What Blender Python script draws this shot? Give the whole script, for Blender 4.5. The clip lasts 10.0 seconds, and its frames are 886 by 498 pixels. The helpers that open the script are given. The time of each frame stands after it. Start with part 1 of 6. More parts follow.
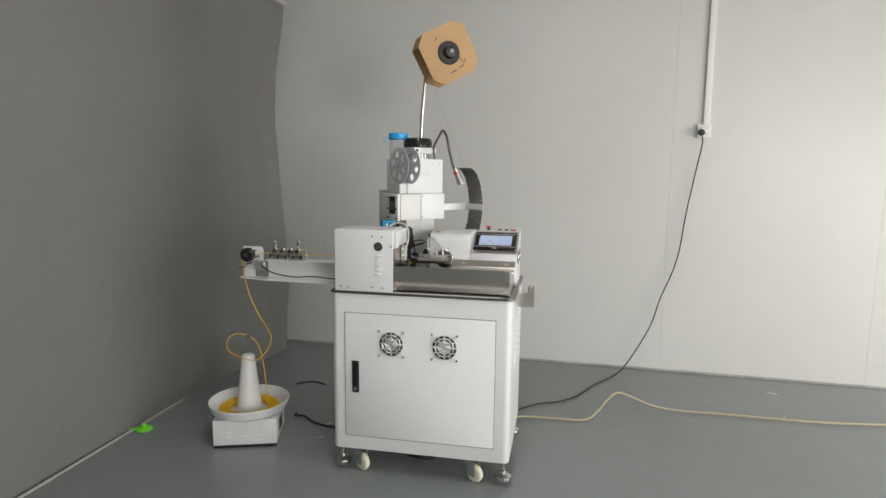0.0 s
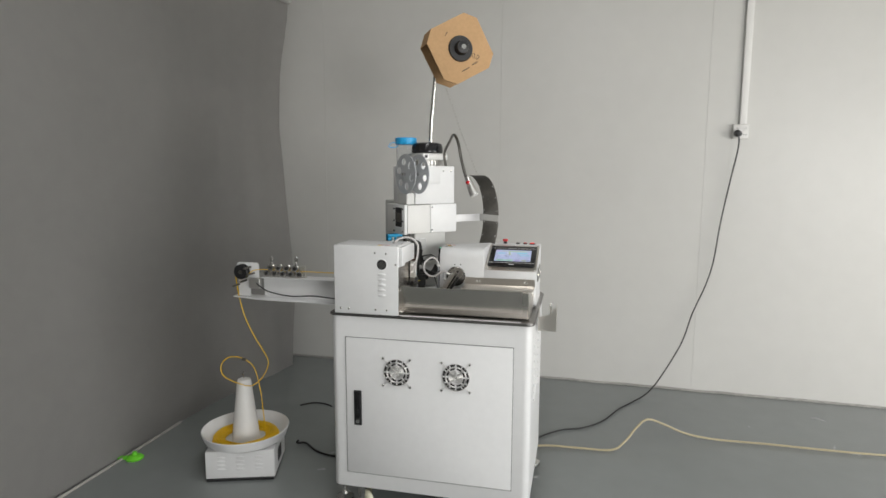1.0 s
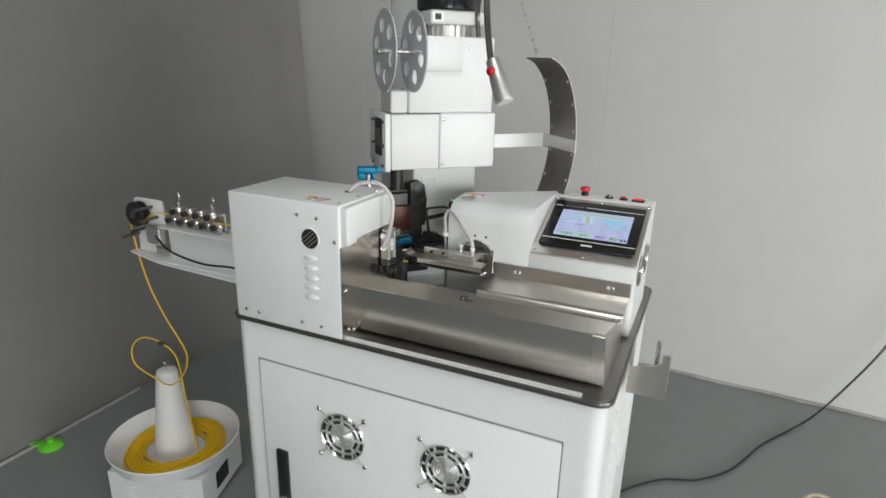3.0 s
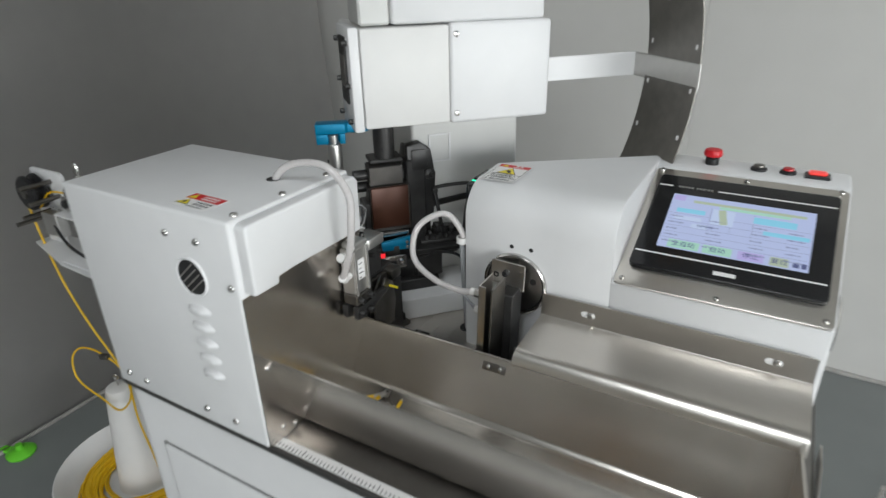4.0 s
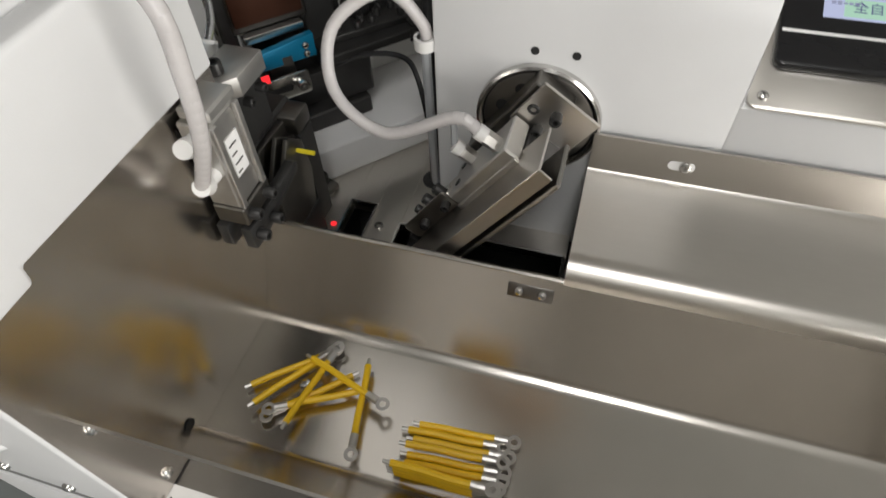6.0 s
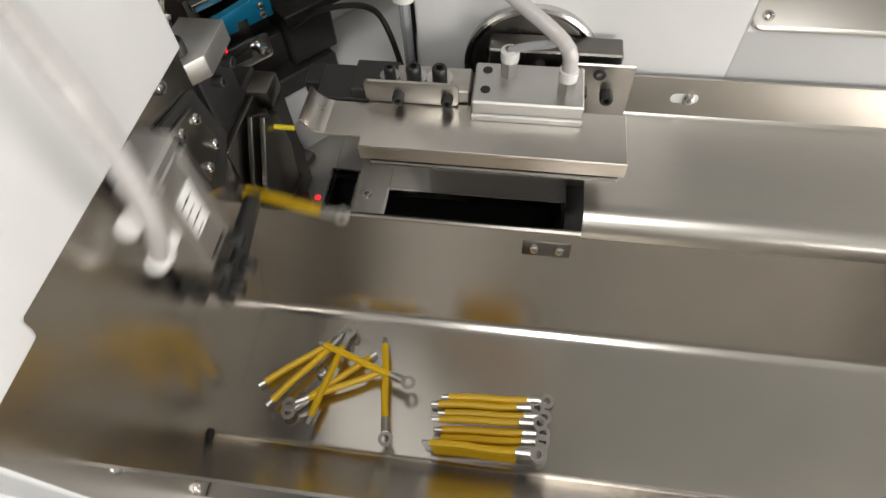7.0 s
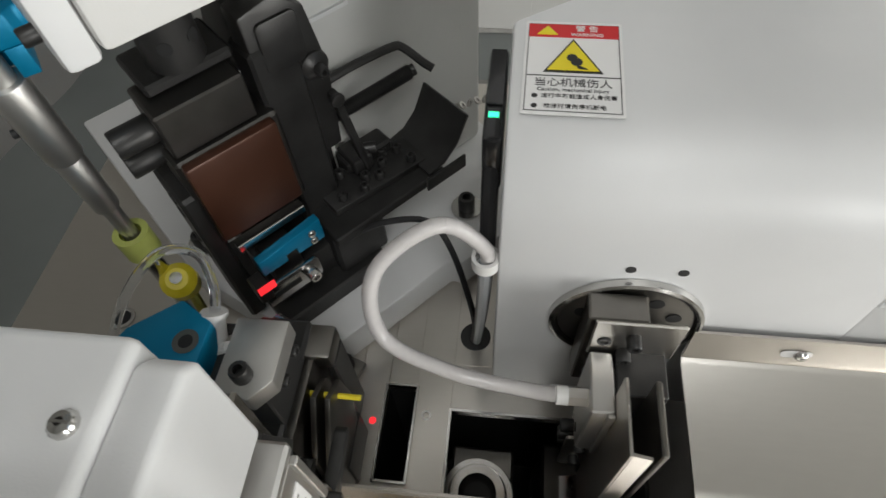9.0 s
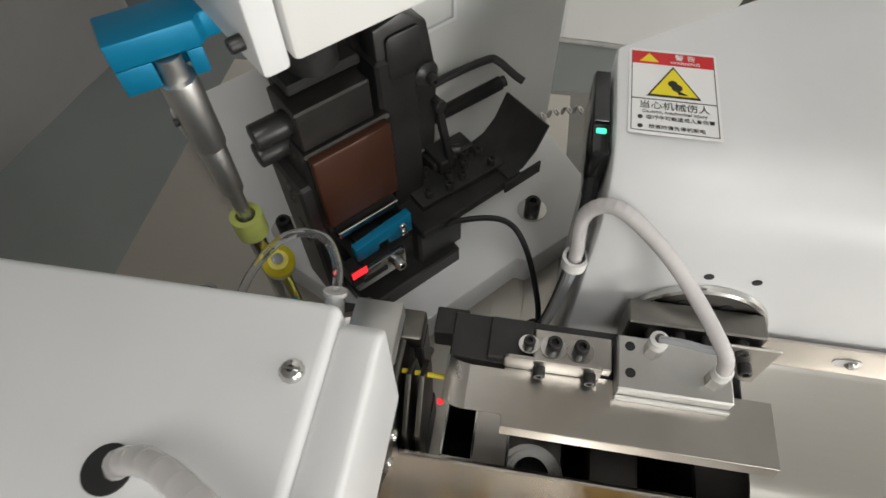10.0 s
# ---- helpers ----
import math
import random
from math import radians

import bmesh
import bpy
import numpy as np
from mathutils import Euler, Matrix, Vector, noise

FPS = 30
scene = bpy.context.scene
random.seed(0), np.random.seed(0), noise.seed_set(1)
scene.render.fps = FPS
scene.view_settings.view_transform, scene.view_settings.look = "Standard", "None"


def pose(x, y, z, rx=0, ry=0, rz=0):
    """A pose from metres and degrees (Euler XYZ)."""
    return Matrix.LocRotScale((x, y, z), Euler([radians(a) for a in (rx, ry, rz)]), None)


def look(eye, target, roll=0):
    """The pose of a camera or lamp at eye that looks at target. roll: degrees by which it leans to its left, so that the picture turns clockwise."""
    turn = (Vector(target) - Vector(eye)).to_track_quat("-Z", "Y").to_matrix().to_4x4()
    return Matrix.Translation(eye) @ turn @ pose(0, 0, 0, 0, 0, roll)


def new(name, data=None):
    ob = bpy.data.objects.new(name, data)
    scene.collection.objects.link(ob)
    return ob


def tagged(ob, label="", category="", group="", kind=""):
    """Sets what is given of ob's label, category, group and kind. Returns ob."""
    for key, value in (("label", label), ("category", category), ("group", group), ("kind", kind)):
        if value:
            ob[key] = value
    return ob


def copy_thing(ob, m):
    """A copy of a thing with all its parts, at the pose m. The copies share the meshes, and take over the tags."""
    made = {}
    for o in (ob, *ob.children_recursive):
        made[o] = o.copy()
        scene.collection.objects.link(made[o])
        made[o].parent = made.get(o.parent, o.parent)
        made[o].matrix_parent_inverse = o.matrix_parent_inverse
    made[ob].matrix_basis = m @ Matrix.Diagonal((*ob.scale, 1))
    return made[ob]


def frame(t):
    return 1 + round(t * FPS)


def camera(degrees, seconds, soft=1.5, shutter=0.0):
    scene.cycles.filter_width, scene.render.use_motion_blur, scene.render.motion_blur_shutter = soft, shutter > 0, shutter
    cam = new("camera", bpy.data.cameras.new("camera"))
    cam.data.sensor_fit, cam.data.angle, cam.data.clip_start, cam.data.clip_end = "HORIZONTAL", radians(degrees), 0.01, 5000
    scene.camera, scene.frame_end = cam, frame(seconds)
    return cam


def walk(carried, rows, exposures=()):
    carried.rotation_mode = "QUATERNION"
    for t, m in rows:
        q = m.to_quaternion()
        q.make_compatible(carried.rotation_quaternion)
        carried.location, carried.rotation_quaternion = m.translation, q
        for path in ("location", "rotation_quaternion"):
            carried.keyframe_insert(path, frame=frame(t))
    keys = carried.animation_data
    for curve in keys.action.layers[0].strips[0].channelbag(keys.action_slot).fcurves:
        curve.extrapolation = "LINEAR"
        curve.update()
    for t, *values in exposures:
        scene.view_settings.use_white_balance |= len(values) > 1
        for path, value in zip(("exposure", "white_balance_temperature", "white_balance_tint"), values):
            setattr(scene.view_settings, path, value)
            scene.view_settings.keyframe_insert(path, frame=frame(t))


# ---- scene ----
from math import cos, sin, pi

cam = camera(73.4, 10.0, 1.5, 0.35)
PATH = [
    (0, (0.586, -2.449, 1.386), (0.204, -0.504, 1.123), 0.6),
    (0.5, (0.605, -2.389, 1.396), (0.192, -0.451, 1.125), 0.5),
    (1, (0.56, -2.175, 1.415), (0.118, -0.241, 1.156), 0.2),
    (1.5, (0.574, -1.884, 1.377), (0.025, 0.008, 1.035), 0.4),
    (2, (0.661, -1.568, 1.393), (0.006, 0.254, 0.891), 1.7),
    (2.5, (0.586, -1.243, 1.399), (-0.135, 0.541, 0.852), 1.1),
    (2.7, (0.548, -1.106, 1.399), (-0.194, 0.663, 0.836), 1.0),
    (3.8, (0.365, -0.432, 1.346), (-0.533, 1.161, 0.536), 0.3),
    (4, (0.316, -0.346, 1.335), (-0.602, 1.212, 0.481), -1.4),
    (4.5, (0.236, -0.172, 1.317), (-0.61, 1.348, 0.331), -2.7),
    (5, (0.165, -0.089, 1.278), (-0.525, 1.362, 0.086), -1.6),
    (5.5, (0.113, -0.066, 1.244), (-0.439, 1.264, -0.144), -3.1),
    (6, (0.095, -0.055, 1.23), (-0.302, 1.141, -0.324), -2.7),
    (7.5, (0.044, 0.002, 1.226), (-0.137, 1.058, -0.463), -5.3),
    (7.8, (0.055, 0.045, 1.247), (-0.124, 1.159, -0.404), -5.2),
    (8, (0.05, 0.059, 1.244), (-0.096, 1.196, -0.396), -4.0),
    (8.5, (0.017, 0.087, 1.249), (-0.143, 1.265, -0.36), -3.6),
    (8.6, (0.01, 0.099, 1.26), (-0.157, 1.235, -0.377), -3.9),
    (9, (-0.01, 0.103, 1.276), (-0.213, 1.212, -0.376), -4.9),
    (9.5, (-0.035, 0.096, 1.288), (-0.249, 1.189, -0.373), -4.4),
    (9.6, (-0.04, 0.092, 1.291), (-0.262, 1.178, -0.374), -4.5),
    (10, (-0.057, 0.076, 1.305), (-0.277, 1.177, -0.35), -2.1),
]
walk(cam, [(t, look(eye, target, roll)) for t, eye, target, roll in PATH], [(0.0, 0.05, 6350, 9), (1.5, 0.05, 6300, 9), (2.5, 0.09, 6250, 8), (4.0, 0.02, 6000, 7), (4.5, -0.02, 6000, 7), (5.0, 0.02, 6050, 7), (5.5, -0.06, 6200, 8), (6.0, 0.11, 6450, 10), (7.5, 0.26, 6550, 10), (8.0, 0.05, 6400, 9), (8.5, 0.04, 6300, 8), (9.0, 0.09, 6300, 8), (10.0, 0.27, 6450, 9)])

# ---------------------------------------------------------------- light
world = bpy.data.worlds.new("sky")
scene.world = world
world.use_nodes = True
wn = world.node_tree.nodes
sky = wn.new("ShaderNodeTexSky")
sky.sky_type, sky.sun_disc = "NISHITA", False
sky.sun_elevation, sky.sun_rotation = radians(38), radians(150)
wn["Background"].inputs[1].default_value = 0.12
world.node_tree.links.new(sky.outputs[0], wn["Background"].inputs[0])


def area(name, m, w, h, power, color):
    li = bpy.data.lights.new(name, "AREA")
    li.shape, li.size, li.size_y, li.energy, li.color = "RECTANGLE", w, h, power, color
    ob = new(name, li)
    ob.matrix_world = m
    return ob


# daylight of unseen windows behind and beside the camera, and unseen ceiling lamps
# this area lamp hangs before the closed south wall; no window is built
area("window_light", look((3.3, -4.9, 1.5), (0.2, 0.2, 0.5)), 2.4, 1.6, 175, (1.0, 0.97, 0.93))
area("window_light", look((4.7, -1.2, 1.05), (0.5, -0.2, 0.2)), 2.6, 1.5, 118, (1.0, 0.96, 0.9))
# soft panel for the ceiling lamp, moved forward to avoid glare on the shelf
area("tube_light", look((0.35, -1.1, 3.16), (0.35, -1.1, 0)), 0.5, 1.5, 20, (1.0, 0.98, 0.95))
# second ceiling panel, added as fill
area("tube_light", look((0.35, -3.6, 3.16), (0.35, -3.6, 0)), 0.5, 1.5, 8, (1.0, 0.98, 0.95))


# ---------------------------------------------------------------- materials
def mat(name, color, rough=0.5, metal=0.0, var=0.08, scale=40.0, bump=0.0, bscale=300.0, blotch=0.0, coat=0.0,
        trans=0.0, ior=1.45, emit=None, estr=0.0, stretch=(1, 1, 1), rvar=0.08, perob=0.0, alpha=1.0):
    m = bpy.data.materials.new(name)
    m.use_nodes = True
    n, l = m.node_tree.nodes, m.node_tree.links
    b = n["Principled BSDF"]
    co = n.new("ShaderNodeTexCoord")
    mp = n.new("ShaderNodeMapping")
    mp.inputs["Scale"].default_value = stretch
    l.new(co.outputs["Object"], mp.inputs[0])
    fine = n.new("ShaderNodeTexNoise")
    fine.inputs["Scale"].default_value, fine.inputs["Detail"].default_value = scale, 5
    wide = n.new("ShaderNodeTexNoise")
    wide.inputs["Scale"].default_value, wide.inputs["Detail"].default_value = max(scale / 14, 1.2), 3
    l.new(mp.outputs[0], fine.inputs[0])
    l.new(co.outputs["Object"], wide.inputs[0])
    add = n.new("ShaderNodeMath")
    add.operation = "MULTIPLY_ADD"
    add.inputs[1].default_value = 0.5 + blotch
    l.new(wide.outputs[0], add.inputs[0])
    half = n.new("ShaderNodeMath")
    half.operation = "MULTIPLY"
    half.inputs[1].default_value = 0.5
    l.new(fine.outputs[0], half.inputs[0])
    l.new(half.outputs[0], add.inputs[2])
    ramp = n.new("ShaderNodeMapRange")
    ramp.inputs[1].default_value, ramp.inputs[2].default_value = 0.3, 0.7 + blotch
    ramp.inputs[3].default_value, ramp.inputs[4].default_value = 1 - var, 1 + var
    l.new(add.outputs[0], ramp.inputs[0])
    hsv = n.new("ShaderNodeHueSaturation")
    hsv.inputs["Color"].default_value = (*color, 1)
    if perob:
        info = n.new("ShaderNodeObjectInfo")
        mr = n.new("ShaderNodeMapRange")
        mr.inputs[3].default_value, mr.inputs[4].default_value = 1 - perob, 1 + perob
        l.new(info.outputs["Random"], mr.inputs[0])
        mul = n.new("ShaderNodeMath")
        mul.operation = "MULTIPLY"
        l.new(mr.outputs[0], mul.inputs[0])
        l.new(ramp.outputs[0], mul.inputs[1])
        l.new(mul.outputs[0], hsv.inputs["Value"])
    else:
        l.new(ramp.outputs[0], hsv.inputs["Value"])
    l.new(hsv.outputs[0], b.inputs["Base Color"])
    rr = n.new("ShaderNodeMapRange")
    rr.inputs[3].default_value, rr.inputs[4].default_value = max(rough - rvar, 0.02), min(rough + rvar, 1)
    l.new(add.outputs[0], rr.inputs[0])
    l.new(rr.outputs[0], b.inputs["Roughness"])
    b.inputs["Metallic"].default_value = metal
    b.inputs["Coat Weight"].default_value = coat
    b.inputs["IOR"].default_value = ior
    b.inputs["Transmission Weight"].default_value = trans
    b.inputs["Alpha"].default_value = alpha
    if emit:
        b.inputs["Emission Color"].default_value = (*emit, 1)
        b.inputs["Emission Strength"].default_value = estr
    if bump:
        bn = n.new("ShaderNodeTexNoise")
        bn.inputs["Scale"].default_value, bn.inputs["Detail"].default_value = bscale, 3
        l.new(mp.outputs[0], bn.inputs[0])
        bu = n.new("ShaderNodeBump")
        bu.inputs["Strength"].default_value, bu.inputs["Distance"].default_value = bump, 0.001
        l.new(bn.outputs[0], bu.inputs["Height"])
        l.new(bu.outputs[0], b.inputs["Normal"])
    return m


PAINT = mat("white_powder_paint", (0.715, 0.715, 0.715), 0.38, 0, 0.03, 30, 0.06, 1400, rvar=0.05)
CREAM = mat("warm_white_paint", (0.70, 0.693, 0.675), 0.42, 0, 0.03, 30, 0.06, 1400)
GREYWHITE = mat("grey_white_casting", (0.62, 0.62, 0.60), 0.45, 0, 0.05, 25, 0.1, 500)
STEEL = mat("brushed_stainless", (0.66, 0.63, 0.585), 0.29, 1, 0.035, 60, 0.0, 240, blotch=0.22, stretch=(1, 6, 6), rvar=0.02)
STEELP = mat("smooth_stainless", (0.56, 0.53, 0.49), 0.30, 1, 0.06, 40, 0.01, 200, blotch=0.2, rvar=0.05)
STEELV = mat("satin_stainless", (0.64, 0.605, 0.56), 0.21, 1, 0.08, 30, 0.012, 200, blotch=0.3, rvar=0.08)
SHINE = mat("polished_steel", (0.62, 0.61, 0.59), 0.2, 1, 0.06, 80)
ARMST = mat("ground_arm_steel", (0.53, 0.505, 0.47), 0.27, 1, 0.14, 50, 0.05, 400, blotch=0.25, rvar=0.1)
ALU = mat("matt_aluminium", (0.60, 0.59, 0.57), 0.42, 1, 0.05, 120, 0.05, 900)
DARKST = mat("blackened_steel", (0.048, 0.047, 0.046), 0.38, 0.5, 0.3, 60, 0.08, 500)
GREYST = mat("grey_tool_steel", (0.20, 0.19, 0.175), 0.36, 1, 0.2, 60, 0.06, 500)
OILST = mat("oiled_tool_steel", (0.115, 0.11, 0.104), 0.34, 0.9, 0.2, 60, 0.05, 500)
BLACK = mat("black_plastic", (0.015, 0.015, 0.016), 0.42, 0, 0.2, 60, 0.05, 700)
GLOSSB = mat("glossy_black", (0.012, 0.012, 0.013), 0.18, 0, 0.1, 30)
RIMST = mat("dull_table_steel", (0.30, 0.29, 0.28), 0.36, 1, 0.12, 50, 0.03, 500)
DARKTOP = mat("dark_table_rim", (0.17, 0.165, 0.16), 0.32, 0.9, 0.15, 50, 0.05, 600)
BLUE = mat("blue_anodised", (0.003, 0.19, 0.35), 0.4, 0.3, 0.08, 60)
COPPER = mat("brown_bakelite_plate", (0.066, 0.026, 0.015), 0.34, 0.35, 0.12, 50, 0.05, 500)
CARD = mat("brown_cardboard", (0.45, 0.28, 0.14), 0.8, 0, 0.1, 90, 0.15, 700)
YELLOW = mat("yellow_insulation", (0.80, 0.50, 0.008), 0.42, 0, 0.08, 90, perob=0.08)
YELLOWK = mat("yellow_knob", (0.75, 0.62, 0.03), 0.3, 0, 0.08, 60)
TINNED = mat("tinned_copper", (0.55, 0.535, 0.51), 0.36, 1, 0.1, 200)
PLAST = mat("white_plastic", (0.74, 0.73, 0.71), 0.4, 0, 0.03, 30)
SILIC = mat("milky_silicone_tube", (0.72, 0.69, 0.68), 0.22, 0, 0.10, 130, coat=0.3, trans=0.3, ior=1.3)
CLEAR = mat("clear_plastic", (0.93, 0.94, 0.95), 0.08, 0, 0.0, 20, trans=0.95, ior=1.12)
ACRYL = mat("frosted_acrylic", (0.60, 0.62, 0.64), 0.25, 0, 0.04, 30, trans=0.35)
LIDBLUE = mat("blue_lid", (0.03, 0.36, 0.72), 0.35, 0, 0.05, 50)
IVORY = mat("ivory_nylon", (0.70, 0.68, 0.52), 0.45, 0, 0.06, 60)
RED = mat("red_plastic", (0.55, 0.012, 0.02), 0.3, 0, 0.06, 60)
REDLIT = mat("lit_red_switch", (0.6, 0.03, 0.03), 0.3, 0, 0.05, 60, emit=(1, 0.08, 0.06), estr=0.5)
REDLED = mat("red_laser_spot", (0.6, 0.02, 0.02), 0.4, 0, 0.05, 60, emit=(1, 0.03, 0.04), estr=0.9)
GREENLED = mat("green_led", (0.05, 0.6, 0.3), 0.3, 0, 0.05, 60, emit=(0.05, 1, 0.45), estr=1.5)
GREENP = mat("lime_green_plastic", (0.16, 0.62, 0.03), 0.4, 0, 0.06, 40)
CABLE = mat("black_cable", (0.012, 0.012, 0.013), 0.5, 0, 0.1, 60)
HOSE = mat("beige_hose", (0.42, 0.36, 0.23), 0.45, 0, 0.06, 50)
LABELW = mat("white_label", (0.82, 0.81, 0.80), 0.45, 0, 0.02, 60)
LABELR = mat("red_label_ink", (0.60, 0.02, 0.025), 0.45, 0, 0.04, 60)
LABELY = mat("yellow_label_ink", (0.80, 0.66, 0.02), 0.45, 0, 0.04, 60)
# also flat black for the shade inside holes, bores and slots
INK = mat("black_label_ink", (0.02, 0.02, 0.02), 0.5, 0, 0.05, 60)
WALLP = mat("off_white_wall", (0.60, 0.592, 0.568), 0.36, 0, 0.035, 9, 0.10, 60, blotch=0.1, perob=0.01)
GAP = mat("door_gap_shade", (0.20, 0.20, 0.195), 0.7, 0, 0.1, 30)
SKIRT = mat("dusty_grey_strip", (0.34, 0.33, 0.31), 0.7, 0, 0.3, 30, 0.2, 120)
CLOTH = mat("grey_sheet_lining", (0.365, 0.355, 0.34), 0.6, 0, 0.06, 14, 0.10, 500, blotch=0.2)
FLOOR = mat("grey_epoxy_floor", (0.225, 0.24, 0.236), 0.22, 0, 0.07, 7, 0.06, 45, blotch=0.2, rvar=0.1)
CEIL = mat("unseen_ceiling_grey", (0.45, 0.45, 0.44), 0.8, 0, 0.04, 8)
UIBG = mat("screen_blue", (0.1, 0.1, 0.2), 0.2, 0, 0.0, 20, emit=(0.60, 0.66, 0.85), estr=0.60)
UIW = mat("screen_white", (0.1, 0.1, 0.1), 0.2, 0, 0.0, 20, emit=(0.62, 0.70, 0.92), estr=0.68)
UIC = mat("screen_cyan", (0.1, 0.1, 0.1), 0.2, 0, 0.0, 20, emit=(0.28, 0.72, 0.92), estr=0.65)
UIG = mat("screen_green", (0.1, 0.1, 0.1), 0.2, 0, 0.0, 20, emit=(0.45, 0.78, 0.58), estr=0.65)
UIP = mat("screen_violet", (0.1, 0.1, 0.1), 0.2, 0, 0.0, 20, emit=(0.58, 0.48, 0.90), estr=0.62)
UIY = mat("screen_yellow", (0.1, 0.1, 0.1), 0.2, 0, 0.0, 20, emit=(0.60, 0.68, 0.45), estr=0.55)
UIS = mat("screen_faint_ink", (0.08, 0.08, 0.12), 0.2, 0, 0.0, 20, emit=(0.40, 0.43, 0.62), estr=0.5)
UID = mat("screen_ink", (0.05, 0.05, 0.08), 0.2, 0, 0.0, 20, emit=(0.16, 0.18, 0.38), estr=0.4)


# ---------------------------------------------------------------- mesh helpers
def part(name, bm, material, parent=None, label="", m=None, smooth=True):
    me = bpy.data.meshes.new(name)
    bmesh.ops.recalc_face_normals(bm, faces=bm.faces)
    bm.to_mesh(me)
    bm.free()
    me.materials.append(material)
    if smooth:
        me.shade_smooth()
        me.set_sharp_from_angle(angle=radians(35))
    ob = new(name, me)
    if parent:
        ob.parent = parent
    if m:
        ob.matrix_basis = m
    if label:
        ob["label"] = label
    return ob


def thing(name, label, category, m=None, group="", kind=""):
    ob = new(name)
    ob.empty_display_size = 0.05
    if m:
        ob.matrix_basis = m
    return tagged(ob, label, category, group, kind)


def box(x0, x1, y0, y1, z0, z1, bev=0.001, seg=1, bm=None, m=None):
    bm = bm or bmesh.new()
    t = Matrix.Translation(((x0 + x1) / 2, (y0 + y1) / 2, (z0 + z1) / 2)) @ Matrix.Diagonal((x1 - x0, y1 - y0, z1 - z0, 1))
    vs = bmesh.ops.create_cube(bm, size=1, matrix=t)["verts"]
    if bev:
        es = list({e for v in vs for e in v.link_edges})
        r = bmesh.ops.bevel(bm, geom=es, offset=bev, segments=seg, profile=0.5, affect="EDGES")
        vs = list({v for f in r["faces"] for v in f.verts} | {v for v in vs if v.is_valid})
    if m:
        bmesh.ops.transform(bm, matrix=m, verts=vs)
    return bm


def cyl(p0, p1, r, r2=None, seg=16, bm=None, bev=0.0):
    bm = bm or bmesh.new()
    p0, p1 = Vector(p0), Vector(p1)
    d = p1 - p0
    q = d.to_track_quat("Z", "Y").to_matrix().to_4x4()
    vs = bmesh.ops.create_cone(bm, cap_ends=True, segments=seg, radius1=r, radius2=r if r2 is None else r2, depth=d.length,
                               matrix=Matrix.Translation((p0 + p1) / 2) @ q)["verts"]
    if bev:
        caps = [e for e in {e for v in vs for e in v.link_edges} if any(len(f.verts) > 4 for f in e.link_faces)]
        bmesh.ops.bevel(bm, geom=caps, offset=bev, segments=2, profile=0.5, affect="EDGES")
    return bm


def smooth_path(pts, n=6):
    pts = [Vector(p) for p in pts]
    out = []
    for i in range(len(pts) - 1):
        a, b, c, d = pts[max(i - 1, 0)], pts[i], pts[i + 1], pts[min(i + 2, len(pts) - 1)]
        for k in range(n):
            t = k / n
            out.append(0.5 * (2 * b + (c - a) * t + (2 * a - 5 * b + 4 * c - d) * t * t + (3 * b - a - 3 * c + d) * t ** 3))
    return out + [pts[-1]]


def tube(pts, r, seg=8, n=6, bm=None, r_end=None):
    bm = bm or bmesh.new()
    ps = smooth_path(pts, n) if n else [Vector(p) for p in pts]
    rings, up = [], None
    for i, p in enumerate(ps):
        d = (ps[min(i + 1, len(ps) - 1)] - ps[max(i - 1, 0)]).normalized()
        if up is None:
            up = d.orthogonal().normalized()
        up = (up - d * up.dot(d)).normalized()
        s = d.cross(up)
        rr = r if r_end is None else r + (r_end - r) * i / (len(ps) - 1)
        rings.append([bm.verts.new(p + (up * cos(2 * pi * k / seg) + s * sin(2 * pi * k / seg)) * rr) for k in range(seg)])
    for a, b in zip(rings, rings[1:]):
        for k in range(seg):
            bm.faces.new((a[k], a[(k + 1) % seg], b[(k + 1) % seg], b[k]))
    bm.faces.new(rings[0][::-1])
    bm.faces.new(rings[-1])
    return bm


def prism(poly, axis, a, b, bev=0.0, seg=2, bm=None):
    """A polygon in the two other axes, drawn out along one axis from a to b."""
    bm = bm or bmesh.new()
    put = {"x": lambda p, h: (h, p[0], p[1]), "y": lambda p, h: (p[0], h, p[1]), "z": lambda p, h: (p[0], p[1], h)}[axis]
    lo = [bm.verts.new(put(p, a)) for p in poly]
    hi = [bm.verts.new(put(p, b)) for p in poly]
    n = len(poly)
    fs = [bm.faces.new(lo), bm.faces.new(hi[::-1])] + [bm.faces.new((lo[i], hi[i], hi[(i + 1) % n], lo[(i + 1) % n])) for i in range(n)]
    bmesh.ops.recalc_face_normals(bm, faces=fs)
    if bev:
        es = list({e for f in fs for e in f.edges})
        bmesh.ops.bevel(bm, geom=es, offset=bev, segments=seg, profile=0.5, affect="EDGES", clamp_overlap=True)
    return bm


def lathe(profile, seg=40, bm=None, m=None):
    """A profile of (radius, height) turned round z."""
    bm = bm or bmesh.new()
    rings, vs = [], []
    for r, z in profile:
        ring = [bm.verts.new((r * cos(2 * pi * k / seg), r * sin(2 * pi * k / seg), z)) for k in range(seg)] if r > 1e-5 else [bm.verts.new((0, 0, z))]
        rings.append(ring)
        vs += ring
    for a, b in zip(rings, rings[1:]):
        for k in range(seg):
            j = (k + 1) % seg
            if len(a) == 1 and len(b) == 1:
                continue
            if len(a) == 1:
                bm.faces.new((a[0], b[j], b[k]))
            elif len(b) == 1:
                bm.faces.new((a[k], a[j], b[0]))
            else:
                bm.faces.new((a[k], a[j], b[j], b[k]))
    if m:
        bmesh.ops.transform(bm, matrix=m, verts=vs)
    return bm


